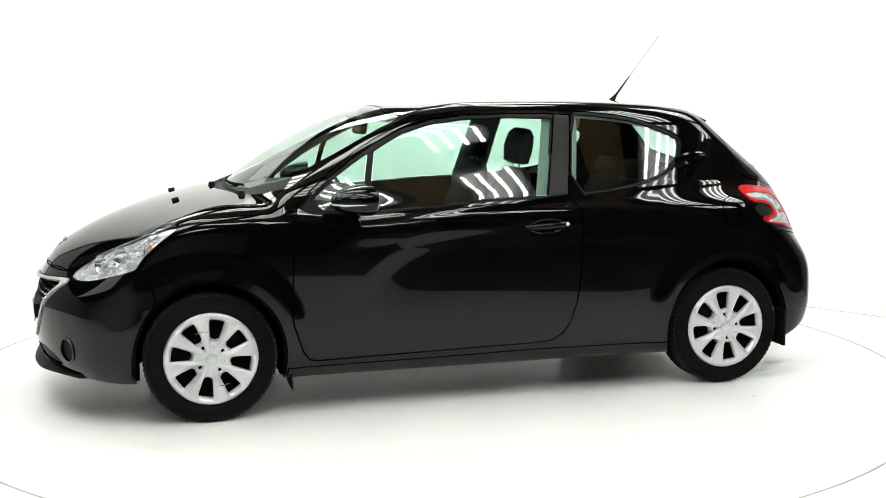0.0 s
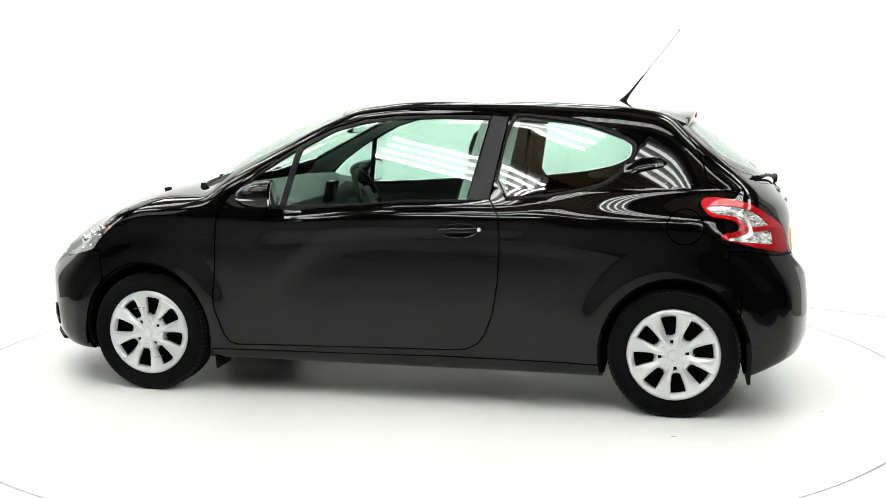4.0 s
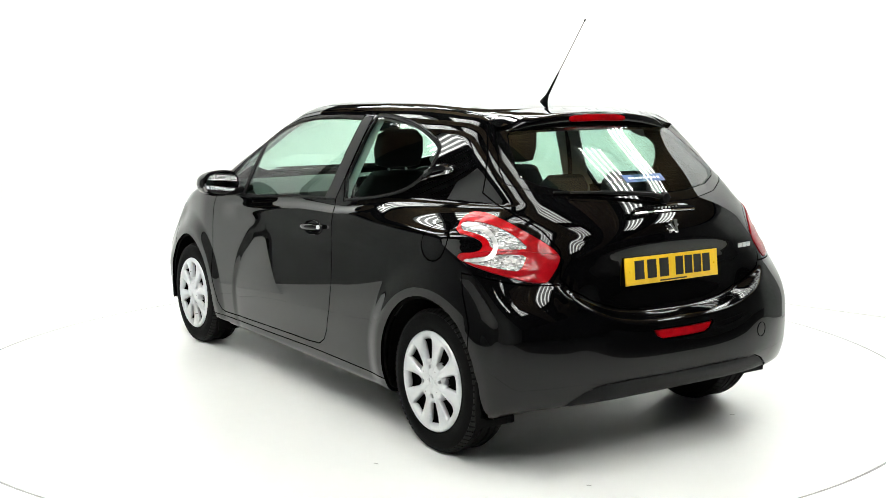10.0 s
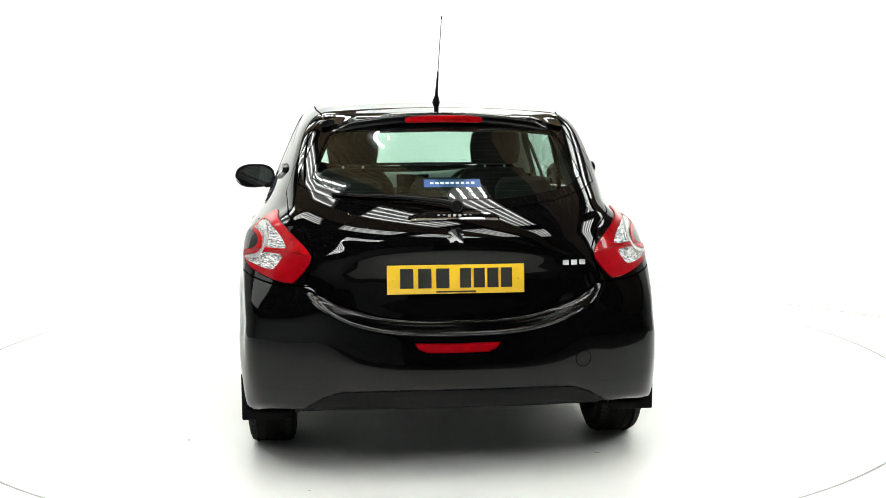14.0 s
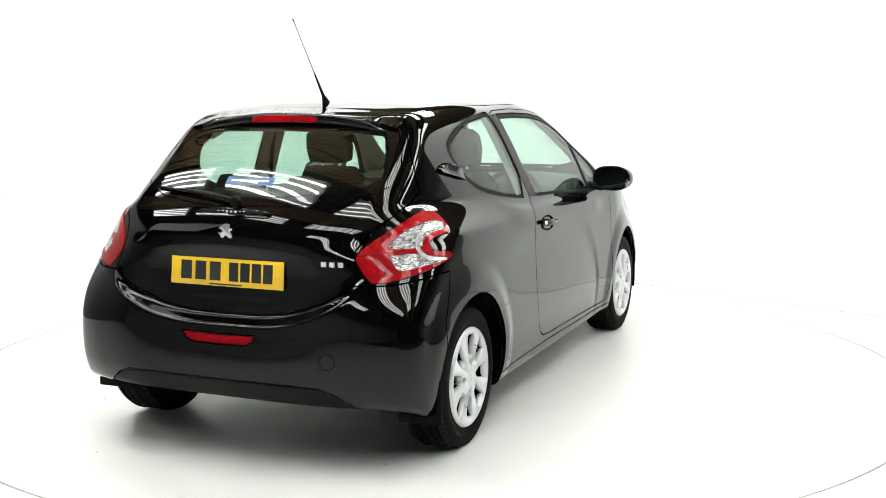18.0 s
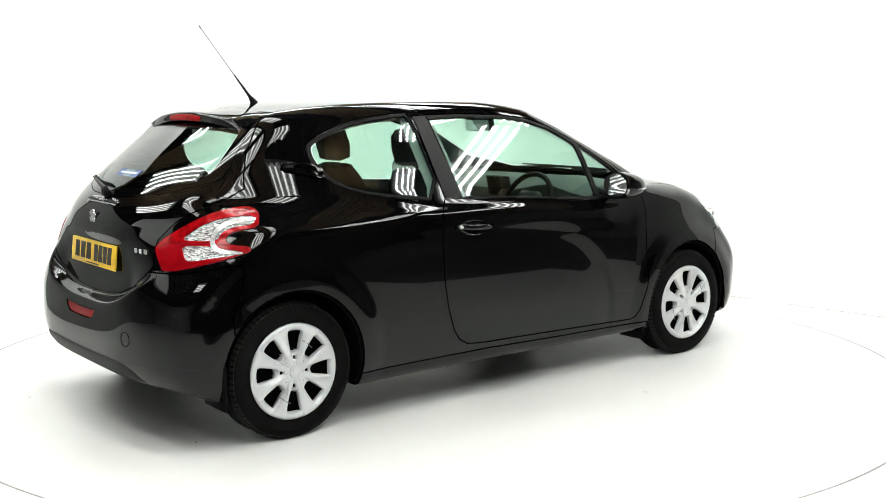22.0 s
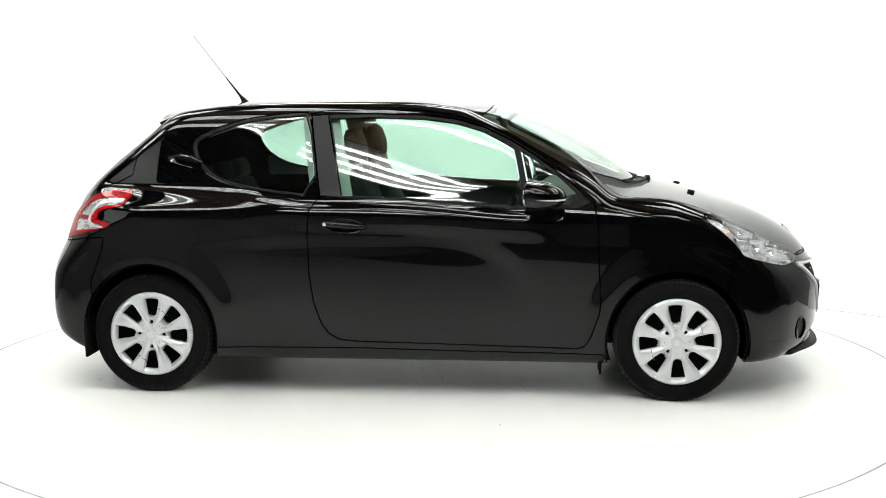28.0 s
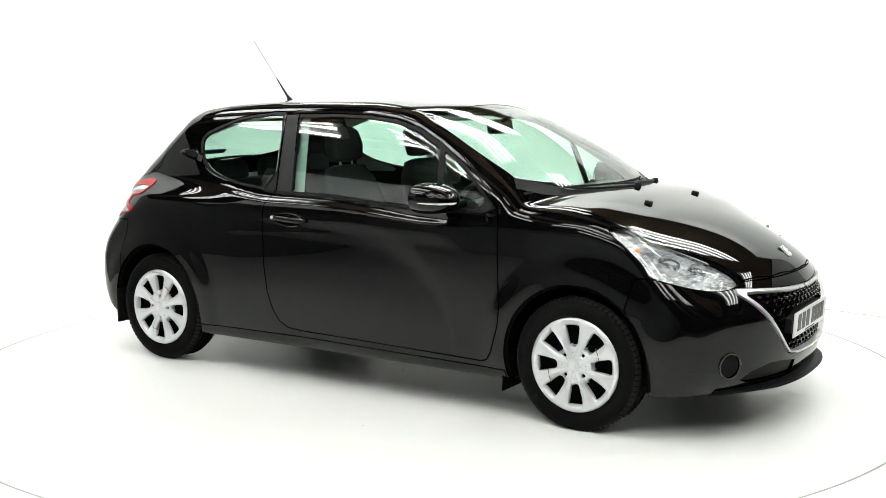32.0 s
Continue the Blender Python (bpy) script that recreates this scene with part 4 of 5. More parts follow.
def door_handle(s):
    h = new("door_handle")
    h.parent = car
    tagged(h, "body-coloured pull handle over a scooped recess")
    bm = bmesh.new()
    rows = []
    for i in range(15):
        u = i / 14
        x = -0.41 + 0.215 * u
        z = 0.842 - 0.012 * u
        w = 0.0135 * (1 - 0.35 * (2 * u - 1) ** 4)
        y = on_skin(x, z) + 0.006 + 0.026 * math.sin(math.pi * min(max(u, 0.0), 1)) ** 0.5
        rows.append([bm.verts.new((x, s * (y + 0.008 * math.sin(q)), z + w * math.cos(q))) for q in [2 * math.pi * k / 12 for k in range(12)]])
    for a, b in zip(rows, rows[1:]):
        for j in range(12):
            bm.faces.new((a[j], a[(j + 1) % 12], b[(j + 1) % 12], b[j]))
    bm.faces.new(rows[0])
    bm.faces.new(rows[-1][::-1])
    part("grip", bm, PAINT, h)
    y = on_skin(-0.3, 0.835)
    b = lathe([(0.0005, -0.003), (0.7, 0.0), (0.95, 0.004), (1.0, 0.0065), (1.04, 0.002)], 40)
    bmesh.ops.transform(b, matrix=pose(-0.3, (y - 0.0005) * s, 0.832, 5 * s, 3, 0) @ Matrix.Diagonal((0.085, s, 0.036, 1)), verts=b.verts)
    part("recess", b, PAINT, h, "gloss black handle recess")
    b = lathe([(0.0005, 0.004), (0.0085, 0.003), (0.0095, -0.006)], 20)
    bmesh.ops.transform(b, matrix=pose(-0.394, (on_skin(-0.394, 0.842) + 0.026) * s, 0.842) @ Matrix.Diagonal((1, s, 1, 1)), verts=b.verts)
    part("lock", b, SATIN, h, "satin metal lock barrel")


for s in (1, -1):
    door_handle(s)

# fin behind the rear side window
for s in (1, -1):
    bm = bmesh.new()
    rows = []
    for i in range(13):
        u = i / 12
        x = -1.03 - 0.19 * u
        zt = 1.13 + 0.022 * u + 0.02 * math.sin(math.pi * u)
        zb = 1.085 + 0.045 * u
        if i == 12:
            zt, zb = zt - 0.008, zb + 0.008
        ring = []
        for z, o in ((zb, -0.006), (zb + 0.003, 0.014), ((zt + zb) / 2, 0.01), (zt - 0.006, 0.019), (zt, 0.016), (zt + 0.003, -0.006)):
            ring.append(bm.verts.new((x, s * (on_skin(x, z) + o * min(1, 0.25 + 3 * u)), z)))
        rows.append(ring)
    for a, b in zip(rows, rows[1:]):
        for j in range(5):
            bm.faces.new((a[j], a[j + 1], b[j + 1], b[j]))
    bm.faces.new(rows[-1])
    bm.faces.new(rows[0][::-1])
    part("window_fin", bm, PAINT, car, "gloss black fin behind the side window")

# aerial
aerial = new("aerial")
aerial.parent = car
tagged(aerial, "raked roof aerial with a black foot")
A0, A1 = Vector((-0.985, 0, on_top(-0.985, 0.0) - 0.004)), Vector((-1.262, 0, 1.768))
D = (A1 - A0).normalized()
part("foot", tube([A0 - D * 0.006, A0 + D * 0.015, A0 + D * 0.03, A0 + D * 0.045, A0 + D * 0.17], 0.019, 14, None, 0.0035), TRIM, aerial, "black rubber aerial foot")
part("mast", tube([A0 + D * 0.1, A0 + D * 0.3, A1], 0.0023, 8), STEEL, aerial, "thin steel aerial mast")
part("tip", tube([A1 - D * 0.012, A1], 0.0034, 8), TRIM, aerial, "black aerial tip")

# roof spoiler with the third brake lamp: it carries the roof on to a short rounded lip
bm = bmesh.new()
rows = []
for i in range(49):
    y = -0.5 + i / 48
    q = (y / 0.5) ** 2
    e = 1 - step(0.36, 0.5, abs(y))
    x1 = -1.352 + 0.055 * q
    z1 = on_top(-1.25, y)
    lip = (1.371 - 0.055 * q) * e + (on_top(x1, y) - 0.004) * (1 - e)
    low = lip - 0.012 - 0.027 * e
    rows.append([bm.verts.new(p) for p in ((-1.17, y, on_top(-1.17, y) - 0.003), (-1.185, y, on_top(-1.185, y) + 0.0015), (-1.25, y, z1 + 0.003 * e + 0.001), (-1.3, y, 0.5 * (z1 + lip) + 0.004 * e), (x1 + 0.016, y, lip + 0.003 * e), (x1 + 0.004, y, lip - 0.001),
                                           (x1, y, lip - 0.007), (x1 + 0.001, y, low + 0.008), (x1 + 0.006, y, low + 0.001), (x1 + 0.02, y, low), (x1 + 0.05, y, min(low + 0.004, on_top(x1 + 0.05, y) - 0.004)))])
for a, b in zip(rows, rows[1:]):
    for j in range(10):
        bm.faces.new((a[j], a[j + 1], b[j + 1], b[j]))
bm.faces.new(rows[0])
bm.faces.new(rows[-1][::-1])
spoiler = part("spoiler", bm, PAINT, car)
bm = bmesh.new()
rows = []
for i in range(25):
    y = -0.158 + 0.316 * i / 24
    q = (y / 0.5) ** 2
    x = -1.3535 + 0.055 * q
    z = 1.349 - 0.055 * q
    h = 0.0165 * (1 - 0.35 * abs(y / 0.158) ** 8)
    rows.append([bm.verts.new(p) for p in ((x + 0.012, y, z + h), (x - 0.001, y, z + h - 0.003), (x - 0.004, y, z), (x - 0.001, y, z - h + 0.003), (x + 0.012, y, z - h))])
for a, b in zip(rows, rows[1:]):
    for j in range(4):
        bm.faces.new((a[j], a[j + 1], b[j + 1], b[j]))
bm.faces.new(rows[0])
bm.faces.new(rows[-1][::-1])
part("brake_lamp", bm, RED_LENS, spoiler, "red high-level brake lamp")

# tailgate fittings
bm = bmesh.new()
rows = []
for i in range(17):
    y = -0.175 + 0.35 * i / 16
    c = 1 - (y / 0.175) ** 6
    z = 0.992 - 0.004 * (y / 0.175) ** 2
    x = on_back(y, z)
    rows.append([bm.verts.new(p) for p in ((x + 0.004, y, z + 0.014 * c), (x - 0.010, y, z + 0.008 * c), (x - 0.012, y, z - 0.003), (x - 0.002, y, z - 0.012 * c))])
for a, b in zip(rows, rows[1:]):
    for j in range(3):
        bm.faces.new((a[j], a[j + 1], b[j + 1], b[j]))
strip = part("tailgate_strip", bm, GLOSSTRIM, tailgate, "gloss black strip with bright edge")
part("bright_edge", tube([(on_back(y, 0.981) - 0.006, y, 0.982 - 0.004 * (y / 0.17) ** 2) for y in [-0.165 + 0.033 * i for i in range(11)]], 0.005, 6), CHROME, strip, "chrome edge")
for i in range(7):
    y = 0.06 - 0.02 * i
    part("letter_bar", box(0.003, 0.011, 0.009, (on_back(y, 0.995) - 0.0125, y, 0.993), 0.001), SATIN, strip)
LION = [(-0.02, -0.034), (-0.004, -0.03), (-0.006, -0.012), (0.006, -0.01), (0.014, -0.032), (0.028, -0.034), (0.022, -0.008), (0.016, 0.008), (0.026, 0.014), (0.014, 0.022), (0.018, 0.034), (0.0, 0.038), (-0.014, 0.03), (-0.026, 0.018), (-0.014, 0.014),
        (-0.01, 0.004), (-0.03, 0.0), (-0.016, -0.01)]
m = Matrix(((0, 0, -1, on_back(0, 0.92) - 0.002), (-1, 0, 0, 0), (0, 1, 0, 0.914), (0, 0, 0, 1)))
part("badge", prism(rounded([(x * 1.3, y) for x, y in LION], 1), 0.006, None, m, 0.0015), CHROME, tailgate, "chrome badge shape")
for i, y in enumerate((-0.424, -0.457, -0.49)):
    part("badge_bar", box(0.004, 0.023, 0.019, (on_back(abs(y), 0.81) - 0.002, y, 0.81), 0.0015), SATIN, tailgate, "small chrome badge bar")


def number_plate(mat, m, label, parent):
    """A plate of UK size with plain bars for its characters; m has x across and z out."""
    p = part("number_plate", prism([(x, y) for x, y in rounded([(-0.26, -0.0545), (0.26, -0.0545), (0.26, 0.0545), (-0.26, 0.0545)], 0)], 0.006, None, m, 0.002), mat, parent, label)
    xs = [-0.186, -0.118, -0.05, 0.036, 0.088, 0.14, 0.192]
    for i, x in enumerate(xs):
        w = 0.05 if i < 3 else 0.042
        part("plate_bar", box(w, 0.074, 0.0016, (0, 0, 0), 0.0, (0, 0, 0)), INK, p).matrix_local = m @ Matrix.Translation((x, 0.004, 0.0068))
    part("plate_line", box(0.15, 0.006, 0.0012), INK, p).matrix_local = m @ Matrix.Translation((0, -0.047, 0.0066))
    for x in (-0.235, 0.24):
        b = lathe([(0.0005, 0.0035), (0.006, 0.0025), (0.007, 0.0)], 12)
        part("screw_cap", b, mat, p).matrix_local = m @ Matrix.Translation((x, 0.0, 0.006)) @ pose(0, 0, 0, 90, 0, 0)


back = Matrix.Translation((-1.802, 0, 0.757)) @ Matrix(((0, 0, -1, 0), (-1, 0, 0, 0), (0, 1, 0, 0), (0, 0, 0, 1))) @ pose(0, 0, 0, -6, 0, 0)
number_plate(YELLOW, back, "yellow rear number plate with black bars", tailgate)
front = Matrix.Translation((on_front(0, 0.45) - 0.016, 0, 0.452)) @ Matrix(((0, 0, 1, 0), (1, 0, 0, 0), (0, 1, 0, 0), (0, 0, 0, 1))) @ pose(0, 0, 0, 3, 0, 0)
number_plate(WHITEPLATE, front, "white front number plate with black bars", front_bumper)
part("plate_plinth", prism(rounded([(-0.28, -0.062), (0.28, -0.062), (0.28, 0.062), (-0.28, 0.062)], 1), -0.03, None, front @ Matrix.Translation((0, 0, -0.001))), TRIM, front_bumper, "black plate plinth")

# round towing cap in the rear bumper
ring = [(-0.479 + 0.03 * math.cos(2 * math.pi * i / 32), 0.455 + 0.03 * math.sin(2 * math.pi * i / 32)) for i in range(33)]
part("tow_cap", tube([(on_back(abs(y), z) - 0.0004, y, z) for y, z in ring], 0.0013, 5), LINER, rear_bumper, "round towing cap seam")

# rear wiper
wiper = new("rear_wiper")
wiper.parent = tailgate
tagged(wiper, "black rear wiper parked across the glass")
P = [(on_back(y, z) - o, y, z) for y, z, o in ((-0.02, 1.03, 0.03), (0.05, 1.045, 0.034), (0.2, 1.06, 0.03), (0.4, 1.066, 0.022))]
part("arm", tube(P, 0.013, 8, None, 0.005), TRIM, wiper, "black wiper arm")
part("blade", tube([(on_back(y, 1.052 + 0.03 * abs(y)) - 0.008, y, 1.052 + 0.03 * abs(y)) for y in [0.02 + 0.055 * i for i in range(9)]], 0.006, 6), RUBBER, wiper, "rubber wiper blade")
b = lathe([(0.0005, 0.02), (0.02, 0.017), (0.026, 0.0)], 20)
bmesh.ops.transform(b, matrix=Matrix.Translation((on_back(-0.01, 1.028) - 0.022, -0.01, 1.03)) @ pose(0, 0, 0, 0, 0, 90), verts=b.verts)
part("pivot_cap", b, TRIM, wiper, "black pivot cap")

# heating lines behind the rear glass
for i in range(13):
    z = 1.075 + 0.0165 * i
    w = 0.46 - 0.25 * max(z - 1.2, 0) - 1.2 * max(1.1 - z, 0)
    part("heating_line", tube([(on_back(abs(y), z) + 0.006, y, z) for y in [-w + w * j / 4 for j in range(9)]], 0.0002, 4), DISC, rear_window, "fine brown heating line")

# sticker on the rear glass, with bars for its writing
zs = 1.105
rake = math.degrees(math.atan2(on_back(0, zs + 0.02) - on_back(0, zs - 0.02), 0.04))
m = Matrix(((0, 0, -1, on_back(0, zs) + 0.005), (-1, 0, 0, -0.005), (0, 1, 0, zs), (0, 0, 0, 1))) @ pose(0, 0, 0, -rake, 0, 0)
st = part("sticker", prism([(-0.11, -0.021), (0.11, -0.021), (0.11, 0.021), (-0.11, 0.021)], 0.0012, None, m), STICKER, tailgate, "blue dealer sticker with pale bars")
for i in range(9):
    part("sticker_bar", box(0.0135, 0.011, 0.0008), STICKER_INK, st).matrix_local = m @ Matrix.Translation((-0.08 + 0.02 * i, 0, 0.0018))

# bonnet, scuttle and face
for y in (0.3, -0.3):
    b = box(0.034, 0.026, 0.016, (0, 0, 0), 0.004)
    bmesh.ops.transform(b, matrix=pose(1.385, y, on_top(1.385, y) + 0.005, 0, 12, 0), verts=b.verts)
    part("washer_jet", b, TRIM, car, "black washer jet")


def screen_wiper(y0, y1, x0):
    w = new("screen_wiper")
    w.parent = car
    tagged(w, "black windscreen wiper parked along the glass")
    line = [y0 + (y1 - y0) * i / 8 for i in range(9)]

    def xs(y, a):
        return x0 + a - 0.42 * y * y

    part("arm", tube([(xs(y, 0.02 - 0.06 * i / 8), y, on_top(xs(y, 0.02 - 0.06 * i / 8), y) + 0.004) for i, y in enumerate(line)], 0.008, 8, None, 0.005), TRIM, w, "black wiper arm")
    part("blade", tube([(xs(y, -0.045), y, on_top(xs(y, -0.045), y) + 0.002) for y in line[2:]], 0.005, 6), RUBBER, w, "rubber wiper blade")
    part("pivot_cap", tube([(xs(y0, 0.03), y0, on_top(xs(y0, 0.03), y0) - 0.01), (xs(y0, 0.03), y0, on_top(xs(y0, 0.03), y0) + 0.018)], 0.02, 12, None, 0.014), TRIM, w, "black pivot cap")


screen_wiper(0.5, -0.1, 1.165)
screen_wiper(0.02, -0.46, 1.165)

part("badge", prism(rounded([(x * 1.25, y * 0.95) for x, y in LION], 1), 0.006, None,
                    Matrix.Translation((1.925, 0, on_top(1.925, 0) - 0.001)) @ pose(0, 0, 0, 0, 42, 0) @ pose(0, 0, 0, 0, 0, -90), 0.0015), CHROME, car, "chrome badge shape")

# honeycomb in the grille
bm = bmesh.new()
W = 0.05
for r in range(11):
    z = 0.352 + 0.0235 * r
    for k in range(-11, 12):
        y = W * (k + 0.5 * (r % 2))
        lim = 0.24 + (z - 0.34) / 0.25 * 0.215
        if abs(y) > lim or (abs(y) < 0.29 and 0.385 < z < 0.52):
            continue
        x = on_front(abs(y), z) - 0.02
        outer = [(0.026, 0), (0.013, 0.0125), (-0.013, 0.0125), (-0.026, 0), (-0.013, -0.0125), (0.013, -0.0125)]
        o = [bm.verts.new((x, y + a, z + b)) for a, b in outer]
        i_ = [bm.verts.new((x - 0.002, y + a * 0.72, z + b * 0.62)) for a, b in outer]
        d = [bm.verts.new((x - 0.022, y + a * 0.66, z + b * 0.56)) for a, b in outer]
        for q in range(6):
            w = (q + 1) % 6
            bm.faces.new((o[q], o[w], i_[w], i_[q]))
            bm.faces.new((i_[q], i_[w], d[w], d[q]))
tagged(part("honeycomb", bm, GLOSSTRIM, grille, "gloss black honeycomb mesh"), kind="stuff")

# splitter lip under the nose
bm = bmesh.new()
rows = []
for i in range(61):
    y = -0.62 + 1.24 * i / 60
    e = 1 - step(0.35, 0.62, abs(y))
    x = on_front(abs(y), 0.26) + 0.03 * e - 0.01
    rows.append([bm.verts.new(p) for p in ((x - 0.1, y, 0.232), (x - 0.03, y, 0.218), (x + 0.004 * e, y, 0.209), (x + 0.006 * e, y, 0.201), (x - 0.01, y, 0.196), (x - 0.1, y, 0.19))])
for a, b in zip(rows, rows[1:]):
    for j in range(5):
        bm.faces.new((a[j], a[j + 1], b[j + 1], b[j]))
bm.faces.new(rows[0])
bm.faces.new(rows[-1][::-1])
part("splitter", bm, TRIM, front_bumper, "matt black splitter lip")

# ---- the cabin ----


def loft(rings, closed=True):
    bm = bmesh.new()
    vs = [[bm.verts.new(p) for p in r] for r in rings]
    n = len(vs[0])
    for a, b in zip(vs, vs[1:]):
        for j in range(n if closed else n - 1):
            bm.faces.new((a[j], a[(j + 1) % n], b[(j + 1) % n], b[j]))
    if closed:
        bm.faces.new(vs[0][::-1])
        bm.faces.new(vs[-1])
    return bm


def pad(sections, n=24, power=0.55):
    """A stuffed shape: super-ellipse sections of centre, half width (y) and half depth along a way."""
    rings = []
    for c, hy, hd, tilt in sections:
        ring = []
        for k in range(n):
            a = 2 * math.pi * k / n
            p = math.copysign(abs(math.cos(a)) ** power, math.cos(a)) * hy
            q = math.copysign(abs(math.sin(a)) ** power, math.sin(a)) * hd
            ring.append(Vector(c) + Vector((q * math.cos(radians(tilt)), p, q * math.sin(radians(tilt)))))
        rings.append(ring)
    return loft(rings)


def front_seat(y):
    seat = new("front_seat")
    seat.parent = car
    tagged(seat, "dark cloth front seat with headrest")
    seat.location.x = -0.1
    part("cushion", pad([((0.42, y, 0.46), 0.2, 0.03, 80), ((0.4, y, 0.47), 0.24, 0.07, 80), ((0.15, y, 0.45), 0.25, 0.075, 88), ((-0.08, y, 0.43), 0.24, 0.07, 92), ((-0.1, y, 0.43), 0.2, 0.04, 92)]), CLOTH, seat)
    part("backrest", pad([((-0.02, y, 0.44), 0.2, 0.05, 12), ((-0.05, y, 0.52), 0.25, 0.085, 14), ((-0.12, y, 0.78), 0.25, 0.07, 16), ((-0.19, y, 1.0), 0.2, 0.055, 18), ((-0.21, y, 1.07), 0.15, 0.035, 20), ((-0.215, y, 1.08), 0.1, 0.015, 20)]), CLOTH, seat)
    part("headrest", pad([((-0.205, y, 1.1), 0.08, 0.02, 12), ((-0.205, y, 1.112), 0.12, 0.04, 12), ((-0.215, y, 1.18), 0.13, 0.05, 14), ((-0.232, y, 1.25), 0.12, 0.042, 16), ((-0.24, y, 1.277), 0.09, 0.022, 16)]), CLOTH, seat)
    for d in (-0.05, 0.05):
        part("headrest_post", tube([(-0.2, y + d, 1.04), (-0.207, y + d, 1.13)], 0.006, 8), SATIN, seat, "steel headrest post")


for y in (0.36, -0.36):
    front_seat(y)
bench = new("rear_bench")
bench.parent = car
tagged(bench, "dark cloth rear bench with three headrests")
part("cushion", pad([((-0.5, 0, 0.46), 0.5, 0.03, 80), ((-0.53, 0, 0.46), 0.56, 0.08, 80), ((-0.98, 0, 0.44), 0.56, 0.08, 90), ((-1.0, 0, 0.44), 0.5, 0.05, 90)]), CLOTH, bench)
part("backrest", pad([((-0.95, 0, 0.45), 0.5, 0.05, 14), ((-0.98, 0, 0.52), 0.57, 0.08, 14), ((-1.08, 0, 0.85), 0.57, 0.07, 16), ((-1.12, 0, 0.96), 0.55, 0.05, 18), ((-1.13, 0, 0.975), 0.5, 0.03, 18)]), CLOTH, bench)
for y in (0.37, 0, -0.37):
    part("headrest", pad([((-1.125, y, 0.975), 0.1, 0.02, 12), ((-1.127, y, 0.985), 0.125, 0.045, 12), ((-1.135, y, 1.045), 0.125, 0.045, 14), ((-1.145, y, 1.085), 0.1, 0.025, 16)]), CLOTH, bench)
part("parcel_shelf", box(0.42, 1.1, 0.02, (-1.42, 0, 0.95), 0.006), CABIN, car, "dark parcel shelf")

# dashboard and steering wheel
dash = new("dashboard")
dash.parent = car
tagged(dash, "dark moulded dashboard")
rings = []
for i in range(21):
    y = -0.7 + 1.4 * i / 20
    hump = 0.045 * math.exp(-((y + 0.36) / 0.17) ** 2)
    rings.append([(1.07 - 0.42 * y * y, y, 0.972), (0.86, y, 0.985 + 0.3 * hump), (0.68, y, 0.965 + hump), (0.6, y, 0.915 + hump), (0.585, y, 0.83), (0.62, y, 0.72), (0.68, y, 0.58), (0.95, y, 0.55)])
part("top", loft(rings), DASHTOP, dash)
part("screen", box(0.02, 0.19, 0.12, (0.575, 0.0, 0.935), 0.008, (0, -12, 0)), GLOSSTRIM, dash, "gloss black touch screen")
part("vent", box(0.02, 0.2, 0.05, (0.585, 0.0, 0.845), 0.01, (0, -8, 0)), TRIM, dash)
part("console", box(0.62, 0.2, 0.3, (0.32, 0, 0.36), 0.03), CABIN, dash, "dark centre console")
part("gear_lever", tube([(0.38, 0, 0.5), (0.35, 0, 0.62), (0.345, 0, 0.66)], 0.012, 10, None, 0.024), TRIM, dash, "black gear lever")
wheel = new("steering_wheel")
wheel.parent = car
tagged(wheel, "small dark steering wheel")
SW = pose(0.46, -0.36, 0.865, 0, -66, 0)
bm = bmesh.new()
rings = []
for i in range(49):
    a = 2 * math.pi * i / 48
    rings.append([bm.verts.new(SW @ Vector(((0.17 + 0.015 * math.cos(q)) * math.cos(a), (0.175 + 0.015 * math.cos(q)) * math.sin(a), 0.015 * math.sin(q)))) for q in [2 * math.pi * k / 10 for k in range(10)]])
for a, b in zip(rings, rings[1:]):
    for j in range(10):
        bm.faces.new((a[j], a[(j + 1) % 10], b[(j + 1) % 10], b[j]))
bmesh.ops.remove_doubles(bm, verts=bm.verts, dist=1e-5)
part("rim", bm, TRIM, wheel, "leather-look rim")
b = box(0.15, 0.16, 0.05, (0, 0, -0.01), 0.025, (0, 0, 0), None, 3)
for q in (0, 90, -90):
    c = box(0.16, 0.035, 0.014, (0.1, 0, 0), 0.005)
    bmesh.ops.transform(c, matrix=pose(0, 0, 0, 0, 0, 180 + q), verts=c.verts)
    joined(b, c)
bmesh.ops.transform(b, matrix=SW, verts=b.verts)
part("hub", b, CABIN, wheel)
part("column", tube([SW @ Vector((0, 0, -0.02)), SW @ Vector((0, 0, -0.25))], 0.045, 14), CABIN, wheel)

rm = new("interior_mirror")
rm.parent = car
tagged(rm, "black interior mirror under the windscreen header")
b = box(0.035, 0.23, 0.075, (0.43, 0.0, 1.285), 0.016, (0, -10, 0), None, 3)
part("housing", b, TRIM, rm)
part("stem", tube([(0.44, 0, 1.31), (0.5, 0, 1.35)], 0.012, 8), TRIM, rm)
part("glass", box(0.002, 0.2, 0.056, (0.411, 0, 1.282), 0.0, (0, -10, 0)), MIRROR, rm)
for y in (0.3, -0.3):
    part("sun_visor", box(0.15, 0.36, 0.02, (0.32, y * 1.0, 1.345), 0.008, (0, 14, 0)), HEADLINER, car, "pale folded sun visor")

# floor of the cabin
part("floor_pan", box(2.9, 1.3, 0.05, (-0.15, 0, 0.27), 0.01), LINER, car, "dark carpeted floor pan")
# belts at the pillars
for s in (1, -1):
    part("seat_belt", tube([(-0.43, 0.62 * s, 1.26), (-0.41, 0.66 * s, 1.1), (-0.38, 0.7 * s, 0.8), (-0.32, 0.71 * s, 0.45)], 0.012, 6), CLOTH, car, "dark seat belt webbing")

